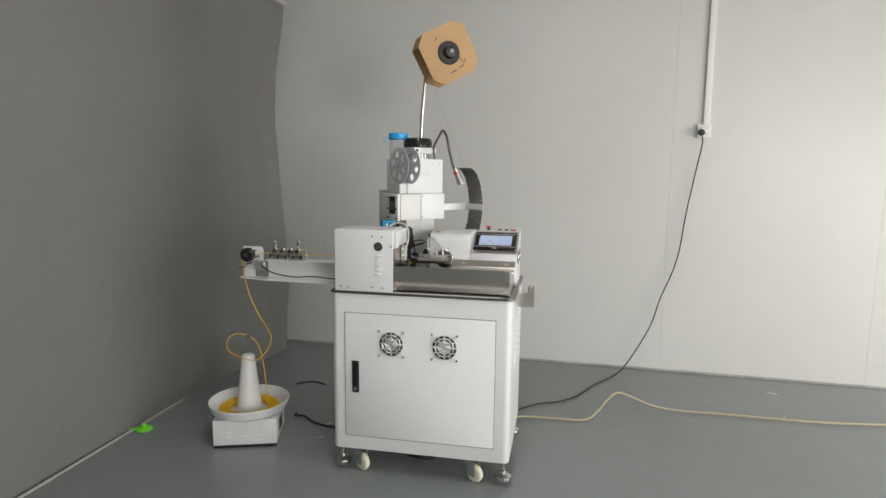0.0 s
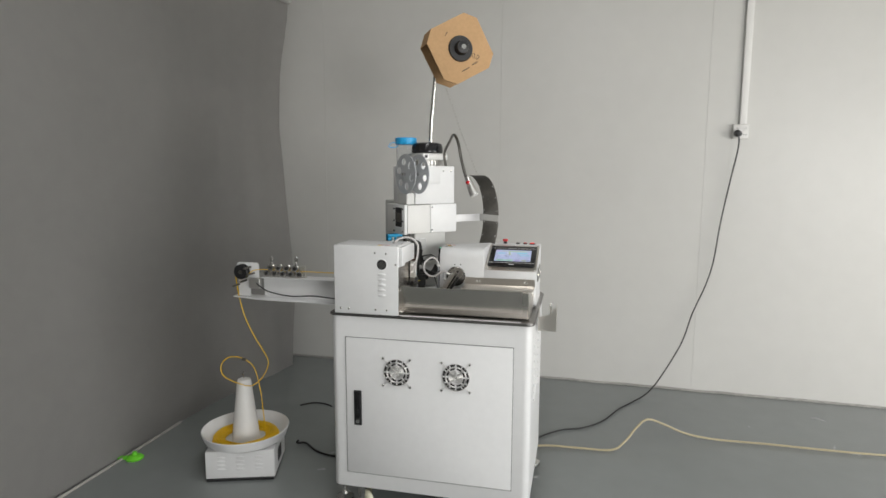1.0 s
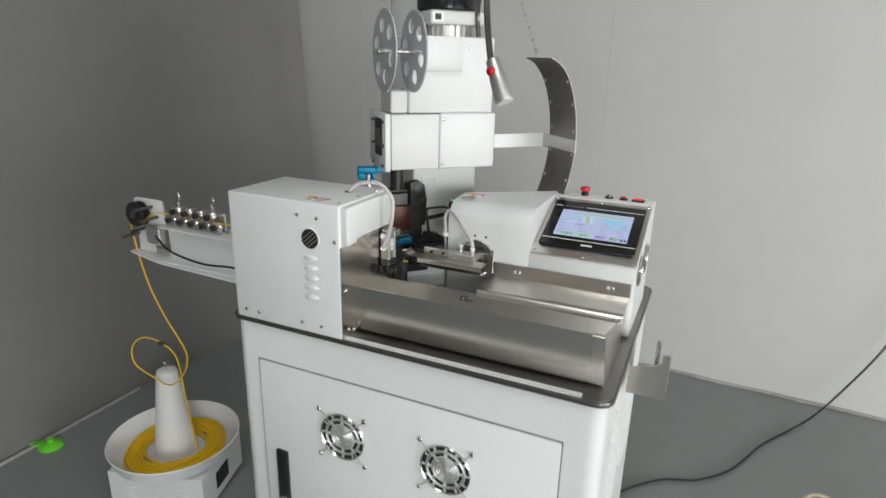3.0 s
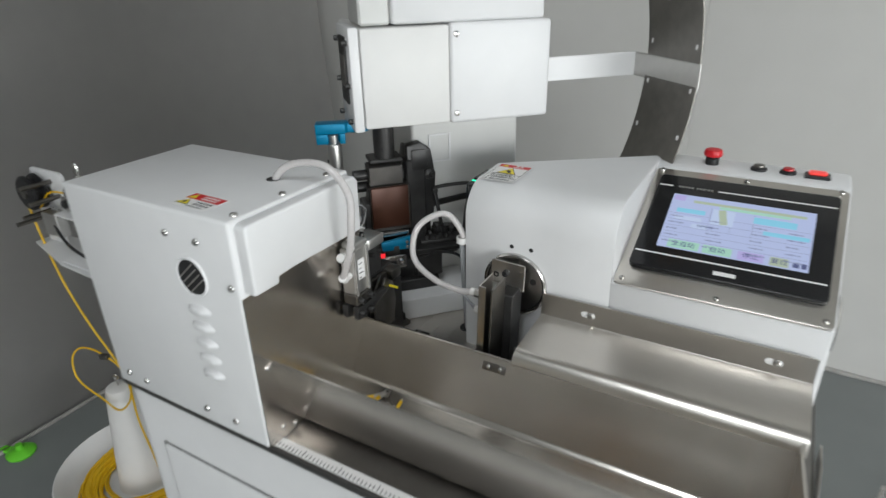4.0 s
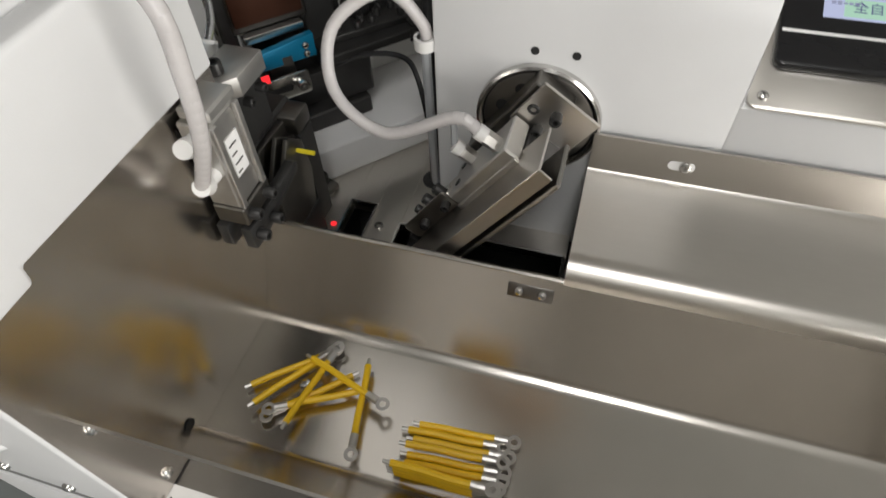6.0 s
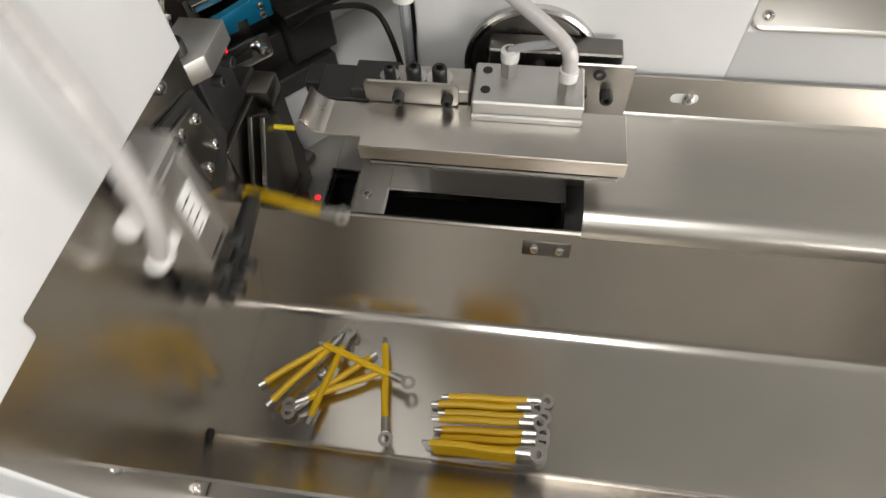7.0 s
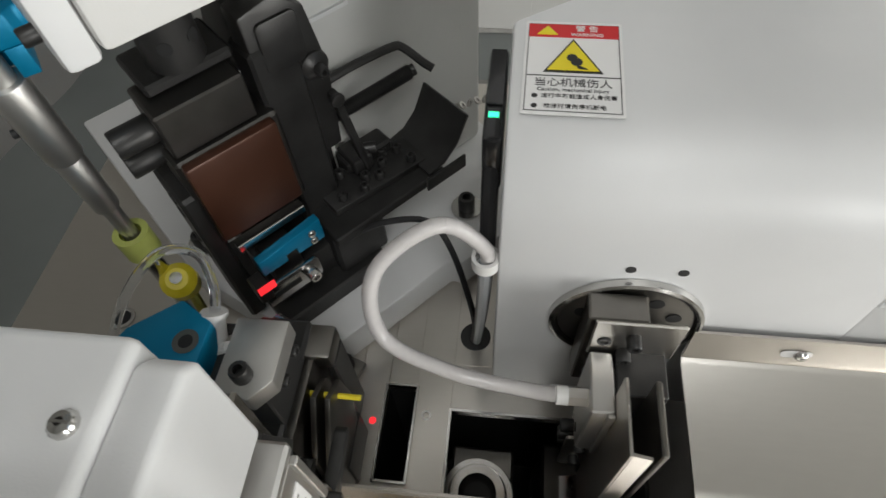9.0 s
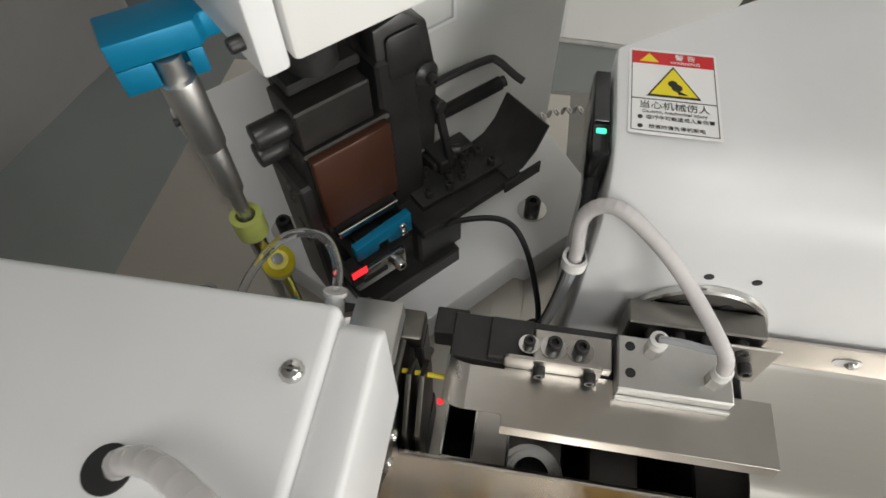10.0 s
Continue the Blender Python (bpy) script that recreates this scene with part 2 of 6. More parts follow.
def bent(profile, axis, a, b, th):
    """Sheet metal: an open profile given thickness to its left side, drawn out along an axis."""
    ps = [Vector((p[0], p[1])) for p in profile]
    off = []
    for i, p in enumerate(ps):
        ns = []
        for q0, q1 in ((i - 1, i), (i, i + 1)):
            if q0 >= 0 and q1 < len(ps):
                d = (ps[q1] - ps[q0]).normalized()
                ns.append(Vector((-d.y, d.x)))
        nrm = sum(ns, Vector((0, 0))).normalized()
        off.append(p + nrm * th / max(nrm.dot(ns[0]), 0.4))
    return prism([tuple(p) for p in ps] + [tuple(p) for p in reversed(off)], axis, a, b)


def arc(cx, cy, r, a0, a1, n=8):
    return [(cx + r * cos(radians(a0 + (a1 - a0) * k / n)), cy + r * sin(radians(a0 + (a1 - a0) * k / n))) for k in range(n + 1)]


def rounded(x0, x1, y0, y1, r, n=5):
    return arc(x1 - r, y1 - r, r, 0, 90, n) + arc(x0 + r, y1 - r, r, 90, 180, n) + arc(x0 + r, y0 + r, r, 180, 270, n) + arc(x1 - r, y0 + r, r, 270, 360, n)


def text_mesh(s, size):
    cu = bpy.data.curves.new("text", "FONT")
    cu.body, cu.size, cu.extrude, cu.align_x, cu.align_y = s, size, 0.00008, "CENTER", "CENTER"
    ob = new("text", cu)
    me = bpy.data.meshes.new_from_object(ob.evaluated_get(bpy.context.evaluated_depsgraph_get()))
    bpy.data.objects.remove(ob)
    return me


def text(s, size, material, parent, m, name="lettering"):
    me = text_mesh(s, size)
    me.materials.clear()
    me.materials.append(material)
    ob = new(name, me)
    ob.parent, ob.matrix_basis = parent, m
    return ob


FACE = {"-y": pose(0, 0, 0, 90), "z": pose(0, 0, 0), "x": pose(0, 0, 0, 0, 90), "y": pose(0, 0, 0, -90), "-x": pose(0, 0, 0, 0, -90)}
SHARED = {}


def shared(key, build, material):
    if key not in SHARED:
        bm = build()
        me = bpy.data.meshes.new(key)
        bmesh.ops.recalc_face_normals(bm, faces=bm.faces)
        bm.to_mesh(me)
        bm.free()
        me.materials.append(material)
        me.shade_smooth()
        me.set_sharp_from_angle(angle=radians(35))
        SHARED[key] = me
    return SHARED[key]


def pan_screw_bm(r=0.004):
    bm = lathe([(r, 0), (r, r * 0.25), (r * 0.75, r * 0.6), (r * 0.3, r * 0.72), (r * 0.22, r * 0.35), (0, r * 0.35)], 12)
    return box(-r * 0.6, r * 0.6, -r * 0.1, r * 0.1, r * 0.45, r * 0.76, 0, bm=bm)


def cap_screw_bm(r=0.004):
    return lathe([(r, 0), (r, r * 1.5), (r * 0.85, r * 1.75), (r * 0.5, r * 1.75), (r * 0.45, r * 0.9), (0, r * 0.9)], 12)


def bolt_on(parent, place, face, r=0.004, kind="pan", material=None):
    m = FACE[face] if isinstance(face, str) else face
    key = f"{kind}_{r}_{material.name if material else ''}"
    me = shared(key, lambda: pan_screw_bm(r) if kind == "pan" else cap_screw_bm(r), material or (SHINE if kind == "pan" else DARKST))
    ob = new("screw", me)
    ob.parent, ob.matrix_basis = parent, Matrix.Translation(place) @ m
    return ob

# ---------------------------------------------------------------- room
def structure(name, bm, material, label, category, smooth=False):
    return tagged(part(name, bm, material, smooth=smooth), label, category, kind="structure")


def room():
    structure("floor", box(-1.9, 5.0, -5.2, 2.4, -0.1, 0.0, 0), FLOOR, "glossy grey epoxy workshop floor with faint scuffs", "floor")
    # unseen ceiling, added to close the room; tone set for bounce and reflections
    structure("ceiling", box(-1.9, 5.0, -5.2, 2.4, 3.2, 3.3, 0), CEIL, "unseen plain flat ceiling closing the room", "ceiling")
    # back wall of upright panels, turned slightly
    turn = pose(0, 1.865, 0, 0, 0, -2.0)
    wall = structure("wall_north", box(-2.3, 5.4, 0.012, 0.14, 0.0, 3.2, 0), WALLP, "off-white sandwich panel wall with upright joints", "wall")
    wall.matrix_basis = turn
    for x0 in (-2.53, -1.25, 0.03, 1.31, 2.59, 3.87):
        part("panel", box(x0 + 0.0003, x0 + 1.2797, 0, 0.014, 0.0, 3.2, 0.0008), WALLP, wall)
    # stands in for the dark line of debris; the wall has no baseboard
    skirt = structure("baseboard", tube([(-1.75 + 0.12 * k, -0.004 + 0.003 * random.uniform(-1, 1), 0.003 + 0.006 * random.random()) for k in range(55)], 0.009, 6, 2),
                      SKIRT, "uneven grey bead standing in for debris along the wall foot", "baseboard", True)
    skirt.matrix_basis = turn
    # unseen walls closing the room; only the east side has an opening
    structure("wall_south", prism([(-1.9, 0), (5.0, 0), (5.0, 3.2), (-1.9, 3.2)], "y", -5.2, -5.05), WALLP, "unseen plain off-white wall without an opening", "wall")
    for name, x0, x1, y0, y1, z0, z1 in (("wall_east", 4.85, 5.0, -5.05, 2.4, 0, 0.3), ("wall_east", 4.85, 5.0, -5.05, 2.4, 3.05, 3.2),
                                         ("wall_east", 4.85, 5.0, -5.05, -2.6, 0.3, 3.05), ("wall_east", 4.85, 5.0, 0.2, 2.4, 0.3, 3.05)):
        structure(name, box(x0, x1, y0, y1, z0, z1, 0), WALLP, "unseen plain off-white wall beside the daylight opening", "wall")
    structure("wall_west", box(-1.95, -1.86, -5.2, 2.4, 0, 3.2, 0), WALLP, "plain wall behind the grey lining sheet", "wall")
    # grey lining sheet in front of the west wall, slack, with a wavy free edge
    bm = bmesh.new()
    ny, nz = 60, 26
    grid = []
    for j in range(nz + 1):
        z = 3.15 * j / nz
        edge = 1.70 - 0.015 * sin(z * 2.6) - (0.09 if z > 2.62 else 0.0)
        row = []
        for i in range(ny + 1):
            f = i / ny
            y = -5.0 + (edge + 5.0) * (1 - (1 - f) ** 1.7)
            near = max(0.0, min(1.0, (y - 0.95) / 0.75))
            x = -1.615 + 0.012 * noise.noise((y * 1.3, z * 0.8, 0.0)) + 0.004 * sin(y * 9 + z) * min(z, 1)
            x += near ** 2 * float(np.interp(z, (0, 0.57, 0.83, 1.25, 1.73, 2.1, 2.5, 3.1), (0.077, 0.20, 0.186, 0.138, 0.10, 0.125, 0.207, 0.22))) + near * 0.006 * sin(y * 26 + z * 0.7)
            x += float(np.interp(y, (0.5, 0.8, 1.0, 1.2, 1.43, 1.7, 1.9), (0, 0.02, 0.04, 0.07, 0.09, 0.08, 0.05))) * max(0.0, 1 - z / 0.8) ** 1.6
            row.append(bm.verts.new((x, y, z)))
        grid.append(row)
    for j in range(nz):
        for i in range(ny):
            bm.faces.new((grid[j][i], grid[j][i + 1], grid[j + 1][i + 1], grid[j + 1][i]))
    bmesh.ops.solidify(bm, geom=bm.faces[:], thickness=0.012)
    structure("wall_lining", bm, CLOTH, "dark grey slack lining sheet covering the side wall", "wall lining", True)
    structure("trim", box(-1.60, -1.588, -5.0, 0.62, 0.0, 0.012, 0.003), SKIRT, "pale dusty strip along the foot of the lining", "trim")
    structure("trim", tube([(-1.60, 1.15, 2.66), (-1.54, 1.36, 2.62), (-1.48, 1.50, 2.59), (-1.43, 1.60, 2.57), (-1.40, 1.69, 2.56)], 0.03, 8), CLOTH,
              "rolled grey hem of the lining sheet", "trim", True)


def wall_socket():
    t = pose(0, 1.865, 0, 0, 0, -2.0)
    s = thing("wall_socket", "white double wall socket with a black plug in it", "socket", t @ pose(1.500, -0.001, 1.660))
    part("plate", box(-0.043, 0.043, -0.03, 0, -0.043, 0.043, 0.005, 2), PLAST, s)
    for x in (-0.022, 0.022):
        for z in (0.018,):
            part("pin_hole", box(x - 0.004, x - 0.001, -0.0312, -0.029, z - 0.004, z + 0.004, 0), INK, s)
            part("pin_hole", box(x + 0.004, x + 0.007, -0.0312, -0.029, z - 0.004, z + 0.004, 0), INK, s)
    part("pin_hole", box(0.012, 0.015, -0.0312, -0.029, -0.024, -0.016, 0), INK, s)
    part("pin_hole", box(0.026, 0.029, -0.0312, -0.029, -0.024, -0.016, 0), INK, s)
    part("rocker", box(0.012, 0.032, -0.033, -0.029, 0.004, 0.02, 0.002), PLAST, s)
    c = tagged(part("cable_conduit", box(-0.02, 0.02, -0.022, 0, 0.044, 1.53, 0.004, 2), PLAST, m=t @ pose(1.511, -0.001, 1.660)),
               "white plastic cable conduit running up the wall", "conduit")
    p = thing("power_cable", "black power cable hanging from wall plug to the floor", "cable")
    wy = lambda x: 1.865 - 0.0349 * x
    part("plug", cyl((1.478, wy(1.5) - 0.031, 1.650), (1.478, wy(1.5) - 0.075, 1.645), 0.022, 0.017, 14, bev=0.003), BLACK, p)
    part("cord", tube([(1.478, wy(1.5) - 0.06, 1.635), (1.480, wy(1.5) - 0.07, 1.565), (1.452, 1.775, 1.355), (1.412, 1.77, 1.10), (1.385, 1.77, 0.86), (1.345, 1.77, 0.70), (1.28, 1.76, 0.53), (1.225, 1.75, 0.34),
                       (1.12, 1.72, 0.14), (1.03, 1.66, 0.03), (0.93, 1.53, 0.008), (0.83, 1.38, 0.008), (0.73, 1.18, 0.008), (0.62, 1.06, 0.008), (0.50, 1.00, 0.008), (0.38, 0.87, 0.008), (0.28, 0.68, 0.008)], 0.0042, 8), CABLE, p)
    tagged(part("air_hose", tube([(0.20, 0.66, 0.011), (0.40, 0.78, 0.011), (0.60, 0.80, 0.011), (0.76, 0.815, 0.011), (0.83, 0.87, 0.04), (0.89, 0.94, 0.09), (0.95, 1.0, 0.115),
                                  (1.03, 1.02, 0.09), (1.15, 1.04, 0.04), (1.30, 1.06, 0.014), (1.56, 1.07, 0.011), (1.99, 1.066, 0.011), (2.33, 1.10, 0.011), (3.2, 1.25, 0.011)], 0.0054, 10), HOSE),
           "beige air hose lying kinked across the floor", "hose")
    tagged(part("power_cable", tube([(-0.80, 0.47, 0.05), (-0.83, 0.52, 0.012), (-0.79, 0.54, 0.006), (-0.70, 0.47, 0.006), (-0.60, 0.44, 0.006), (-0.50, 0.45, 0.006), (-0.36, 0.50, 0.006)], 0.005, 8), CABLE),
           "black cable from the wire pan to the machine", "cable")
    tagged(part("floor_cord", tube([(-1.05, 1.0, 0.005), (-1.0, 1.05, 0.005), (-0.93, 1.06, 0.005), (-0.86, 1.03, 0.005)], 0.004, 6), CABLE), "short dark cord lying on the floor", "cord")
    tagged(part("floor_cord", tube([(-0.06, 0.30, 0.005), (-0.10, 0.20, 0.02), (-0.06, 0.16, 0.03), (0.02, 0.17, 0.02), (0.06, 0.26, 0.006)], 0.006, 8), CABLE), "looped black cord under the machine", "cord")
    g = thing("cable_clip", "lime green plastic clip lying on the floor", "clip", pose(-1.545, 0.20, 0.0, 0, 0, 20))
    part("disc", lathe([(0, 0), (0.040, 0), (0.042, 0.006), (0.03, 0.016), (0.012, 0.02), (0.01, 0.035), (0, 0.036)], 20), GREENP, g)
    part("tab", box(-0.10, -0.035, -0.014, 0.014, 0.002, 0.012, 0.003), GREENP, g)


# ---------------------------------------------------------------- machine: cabinet
BED = 0.862
PIT = (-0.099, 0.0965, 0.155, 0.279, 0.60, 0.90)


def cut(ob, b):
    """Takes a box out of a mesh for good."""
    knife = part("knife", box(*b, 0), INK)
    md = ob.modifiers.new("cut", "BOOLEAN")
    md.object, md.operation, md.solver = knife, "DIFFERENCE", "EXACT"
    bpy.context.view_layer.update()
    me = bpy.data.meshes.new_from_object(ob.evaluated_get(bpy.context.evaluated_depsgraph_get()))
    ob.modifiers.clear()
    ob.data = me
    bpy.data.objects.remove(knife)


def fan_guard(parent, x, z, r):
    g = part("fan_guard", lathe([(r * 0.98, -0.0005), (r * 1.01, 0.002), (r * 0.98, 0.005), (r * 0.945, 0.002), (r * 0.98, -0.0005)], 40), SHINE, parent, "chrome wire fan guard", pose(x, -0.0045, z, 90))
    for k in (0.12, 0.24, 0.36, 0.48, 0.74):
        part("ring", lathe([(r * k + 0.0016, 0.003), (r * k, 0.0045), (r * k - 0.0016, 0.003), (r * k, 0.0015), (r * k + 0.0016, 0.003)], 32), ALU, g)
    for a in (45, 135, 225, 315):
        part("spoke", cyl((0, 0, 0.004), (r * 1.45 * cos(radians(a)), r * 1.45 * sin(radians(a)), 0.004), 0.0011, seg=8), ALU, g)
        bolt_on(g, (r * 1.45 * cos(radians(a)), r * 1.45 * sin(radians(a)), 0.003), "z", 0.0055)
    # flat black arcs painted for the shade in the door's cooling slots
    for k0, k1, n, gap in ((0.57, 0.68, 8, 14), (0.81, 0.95, 12, 8)):
        for i in range(n):
            a0, a1 = 360 * i / n + gap / 2, 360 * (i + 1) / n - gap / 2
            part("cooling_slot", prism(arc(0, 0, r * k1, a0, a1, 6) + arc(0, 0, r * k0, a1, a0, 6), "z", 0.0, 0.0014), INK, g, smooth=False)
    part("hub", cyl((0, 0, 0.0008), (0, 0, 0.0038), r * 0.06, seg=20), SHINE, g)


def machine():
    mc = thing("crimping_machine", "white floor-standing wire cutting and terminal crimping machine on castors", "machine")
    cab = part("cabinet", prism(rounded(-0.400, 0.405, 0.0, 0.60, 0.028), "z", 0.12, 0.843, 0.004, 2), PAINT, mc, "white powder-coated steel cabinet")
    part("cabinet_door", prism(rounded(-0.336, 0.336, 0.186, 0.755, 0.004, 2), "y", -0.0035, 0.004, 0.0012), PAINT, mc, "flush white cabinet door")
    # grey strips painted for the shade in the gap around the door
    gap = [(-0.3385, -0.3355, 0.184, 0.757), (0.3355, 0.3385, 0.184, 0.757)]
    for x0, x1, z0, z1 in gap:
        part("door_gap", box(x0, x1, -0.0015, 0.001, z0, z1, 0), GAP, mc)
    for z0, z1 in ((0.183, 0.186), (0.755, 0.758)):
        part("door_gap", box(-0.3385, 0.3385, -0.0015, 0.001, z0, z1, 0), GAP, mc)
    lock = part("door_lock", prism(rounded(-0.302, -0.271, 0.392, 0.538, 0.003), "y", -0.009, 0.0, 0.0015), BLACK, mc, "black flush swing-handle lock")
    part("handle", box(-0.297, -0.276, -0.0125, -0.008, 0.425, 0.532, 0.002, 2), GLOSSB, lock)
    part("keyhole", cyl((-0.2865, -0.008, 0.410), (-0.2865, -0.0125, 0.410), 0.008, seg=16), SHINE, lock)
    for x in (-0.122, 0.1165):
        fan_guard(mc, x, 0.625, 0.054)
    for k in range(9):
        for y in (0.13, 0.33):
            part("vent_louvre", prism([(0.404, 0.50 + k * 0.032), (0.411, 0.506 + k * 0.032), (0.404, 0.520 + k * 0.032)], "y", y, y + 0.13, 0), PAINT, mc)
    # castors and levelling feet
    for x, y in ((-0.284, 0.050), (0.242, 0.050), (-0.284, 0.52), (0.242, 0.52)):
        c = part("castor", box(-0.03, 0.03, -0.03, 0.03, 0.112, 0.119, 0.002), SHINE, mc, "swivel castor with an ivory wheel", pose(x, y, 0, 0, 0, 58))
        x, y = 0.0, 0.0
        part("fork", prism([(y - 0.028, 0.112), (y + 0.028, 0.112), (y + 0.006, 0.032), (y - 0.026, 0.032)], "x", x - 0.021, x - 0.018, 0), SHINE, c)
        part("fork", prism([(y - 0.028, 0.112), (y + 0.028, 0.112), (y + 0.006, 0.032), (y - 0.026, 0.032)], "x", x + 0.018, x + 0.021, 0), SHINE, c)
        part("wheel", lathe([(0.008, -0.014), (0.033, -0.014), (0.040, -0.009), (0.042, 0), (0.040, 0.009), (0.033, 0.014), (0.008, 0.014)], 28, m=pose(x, y - 0.012, 0.042, 0, 90, 0)), IVORY, c)
        part("axle", cyl((x - 0.024, y - 0.012, 0.042), (x + 0.024, y - 0.012, 0.042), 0.007), SHINE, c)
    for x, y in ((-0.376, 0.06), (0.378, 0.055), (-0.376, 0.55), (0.378, 0.55)):
        f = part("levelling_foot", lathe([(0, 0.020), (0.036, 0.020), (0.038, 0.026), (0.036, 0.040), (0.021, 0.048), (0.014, 0.051), (0.012, 0.064), (0, 0.064)], 24, m=Matrix.Translation((x, y, 0))), SHINE, mc, "chrome levelling foot")
        part("stud", cyl((x, y, 0.05), (x, y, 0.121), 0.009), SHINE, f)
        part("nut", cyl((x, y, 0.100), (x, y, 0.114), 0.017, seg=6), SHINE, f)
    # table top with a dark rim and pit opening
    top = prism(rounded(-0.408, 0.413, -0.008, 0.608, 0.03), "z", 0.843, 0.853, 0.0025, 2)
    tt = part("table_top", top, DARKTOP, mc, "dark grey table top with rounded rim")
    cut(cab, PIT), cut(tt, PIT)
    rim = part("rim_strip", prism(rounded(-0.404, 0.409, -0.004, 0.604, 0.028), "z", 0.853, 0.8545, 0), RIMST, mc)
    cut(rim, PIT)
    ruler = part("ruler", box(-0.125, 0.36, -0.0038, 0.0095, 0.8545, 0.8557, 0), LABELW, mc, "white steel ruler along the table edge")
    for k in range(97):
        big = k % 10 == 0
        ob = new("graduation", shared("tick_big" if big else "tick", lambda b=big: box(-0.0004, 0.0004, 0, 0.008 if b else 0.005, 0, 0.0003, 0), INK))
        ob.parent, ob.matrix_basis = ruler, Matrix.Translation((-0.122 + 0.005 * k, -0.0028, 0.8557))
    return mc


def left_housing(mc):
    h = part("feed_housing", box(-0.377, -0.1105, -0.012, 0.167, 0.8555, 1.128, 0.004, 3), PAINT, mc, "white sheet-steel wire feed housing")
    # cover flange on the tray side, with the front drop
    part("cover", prism([(-0.006, 1.0505), (0.0272, 1.0505), (0.0282, 1.0595), (0.163, 1.0575), (0.1645, 1.118), (0.159, 1.1245), (-0.002, 1.1245), (-0.006, 1.121)], "x", -0.1115, -0.0955, 0.0035, 3), PAINT, h)
    part("side_plate", prism([(-0.0105, 0.8562), (0.150, 0.8562), (0.172, 0.91), (0.176, 1.058), (-0.0055, 1.0465), (-0.0105, 1.0465)], "x", -0.1118, -0.1095, 0), STEELV, mc, "stainless side plate behind the tray")
    v = part("vent", lathe([(0.019, 0), (0.0215, 0.0018), (0.0228, 0), (0.0228, -0.002)], 32), PAINT, h, "round vent", pose(-0.178, -0.0125, 1.056, 90))
    part("vent_mesh", prism(arc(0, 0, 0.0195, 0, 360, 28)[:-1], "z", 0.0003, 0.0008), INK, v)
    for k in range(4):
        part("vent_bar", box(-0.016, 0.016, -0.0115 + 0.0065 * k, -0.0095 + 0.0065 * k, 0.0008, 0.0016, 0), SHINE, v, m=pose(0, 0, 0, 0, 0, 40))
    for k in range(5):
        bm = lathe([(0, 0.0062), (0.004, 0.0052), (0.0066, 0)], 14)
        bmesh.ops.transform(bm, matrix=Matrix.Diagonal((2.7, 1.0, 1, 1)), verts=bm.verts)
        part("vent_louvre", bm, PAINT, h, m=pose(-0.178, -0.0118, 1.0165 - 0.0205 * k, 90))
    for x, z in ((-0.205, 1.1005), (-0.160, 1.099), (-0.350, 0.8765), (-0.316, 0.875), (-0.205, 0.8765), (-0.158, 0.876), (-0.1205, 1.0575)):
        bolt_on(h, (x, -0.0122, z), "-y", 0.0042)
    for x, y in ((-0.1195, 0.005), (-0.1195, 0.070), (-0.1200, 0.140)):
        bolt_on(h, (x, y, 1.128), "z", 0.0042)
    for y, z in ((0.005, 0.955), (0.012, 0.87), (0.03, 0.862)):
        bolt_on(h, (-0.1095, y, z), "x", 0.004)
    part("tube_hole", cyl((-0.164, 0.1025, 1.1275), (-0.164, 0.1025, 1.1288), 0.0075, seg=24), INK, h)
    warning(h, pose(-0.179, 0.0155, 1.1282, 0, 0, -2), 0.051, 0.033, False)
    # feed arm to the side with rollers
    a = part("feed_arm", prism([(0.155, 0.855), (0.235, 0.855), (0.235, 0.858), (0.200, 0.862), (0.197, 0.945), (0.235, 0.945), (0.235, 0.949), (0.165, 0.949), (0.165, 0.945), (0.193, 0.945), (0.195, 0.862), (0.155, 0.858)], "x", -0.80, -0.371, 0),
             PAINT, mc, "white channel arm with wire straightening rollers")
    part("lower_flange", prism([(-0.95, 0.185), (-0.80, 0.150), (-0.372, 0.130), (-0.372, 0.235), (-0.95, 0.235)], "z", 0.850, 0.8545, 0), PAINT, a)
    part("end_plate", prism(rounded(-0.945, -0.835, 0.925, 1.005, 0.012), "y", 0.212, 0.218, 0.001), PAINT, a)
    part("end_post", box(-0.935, -0.875, 0.205, 0.212, 0.8545, 0.93, 0.002), PAINT, a)
    part("sensor_block", box(-0.86, -0.81, 0.17, 0.19, 0.895, 0.94, 0.002), ALU, a)
    wheel = part("guide_pulley", lathe([(0, -0.014), (0.030, -0.014), (0.034, -0.011), (0.034, -0.007), (0.025, -0.003), (0.025, 0.003), (0.034, 0.007), (0.034, 0.011), (0.030, 0.014), (0, 0.014)], 32), BLACK, a, "black grooved guide pulley",
                 pose(-0.906, 0.190, 0.966, 90))
    part("hub", cyl((0, 0, 0.012), (0, 0, 0.018), 0.009), GREYST, wheel)
    for x, z in ((-0.875, 0.985), (-0.858, 0.958), (-0.93, 0.905), (-0.895, 0.925)):
        part("guide_pin", cyl((x, 0.212, z), (x, 0.155, z), 0.0045), GREYST, a)
    part("roller_base", box(-0.79, -0.60, 0.188, 0.212, 0.949, 0.956, 0.001), ALU, a)
    part("roller_plate", box(-0.785, -0.605, 0.204, 0.212, 0.956, 1.0, 0.001), ALU, a)
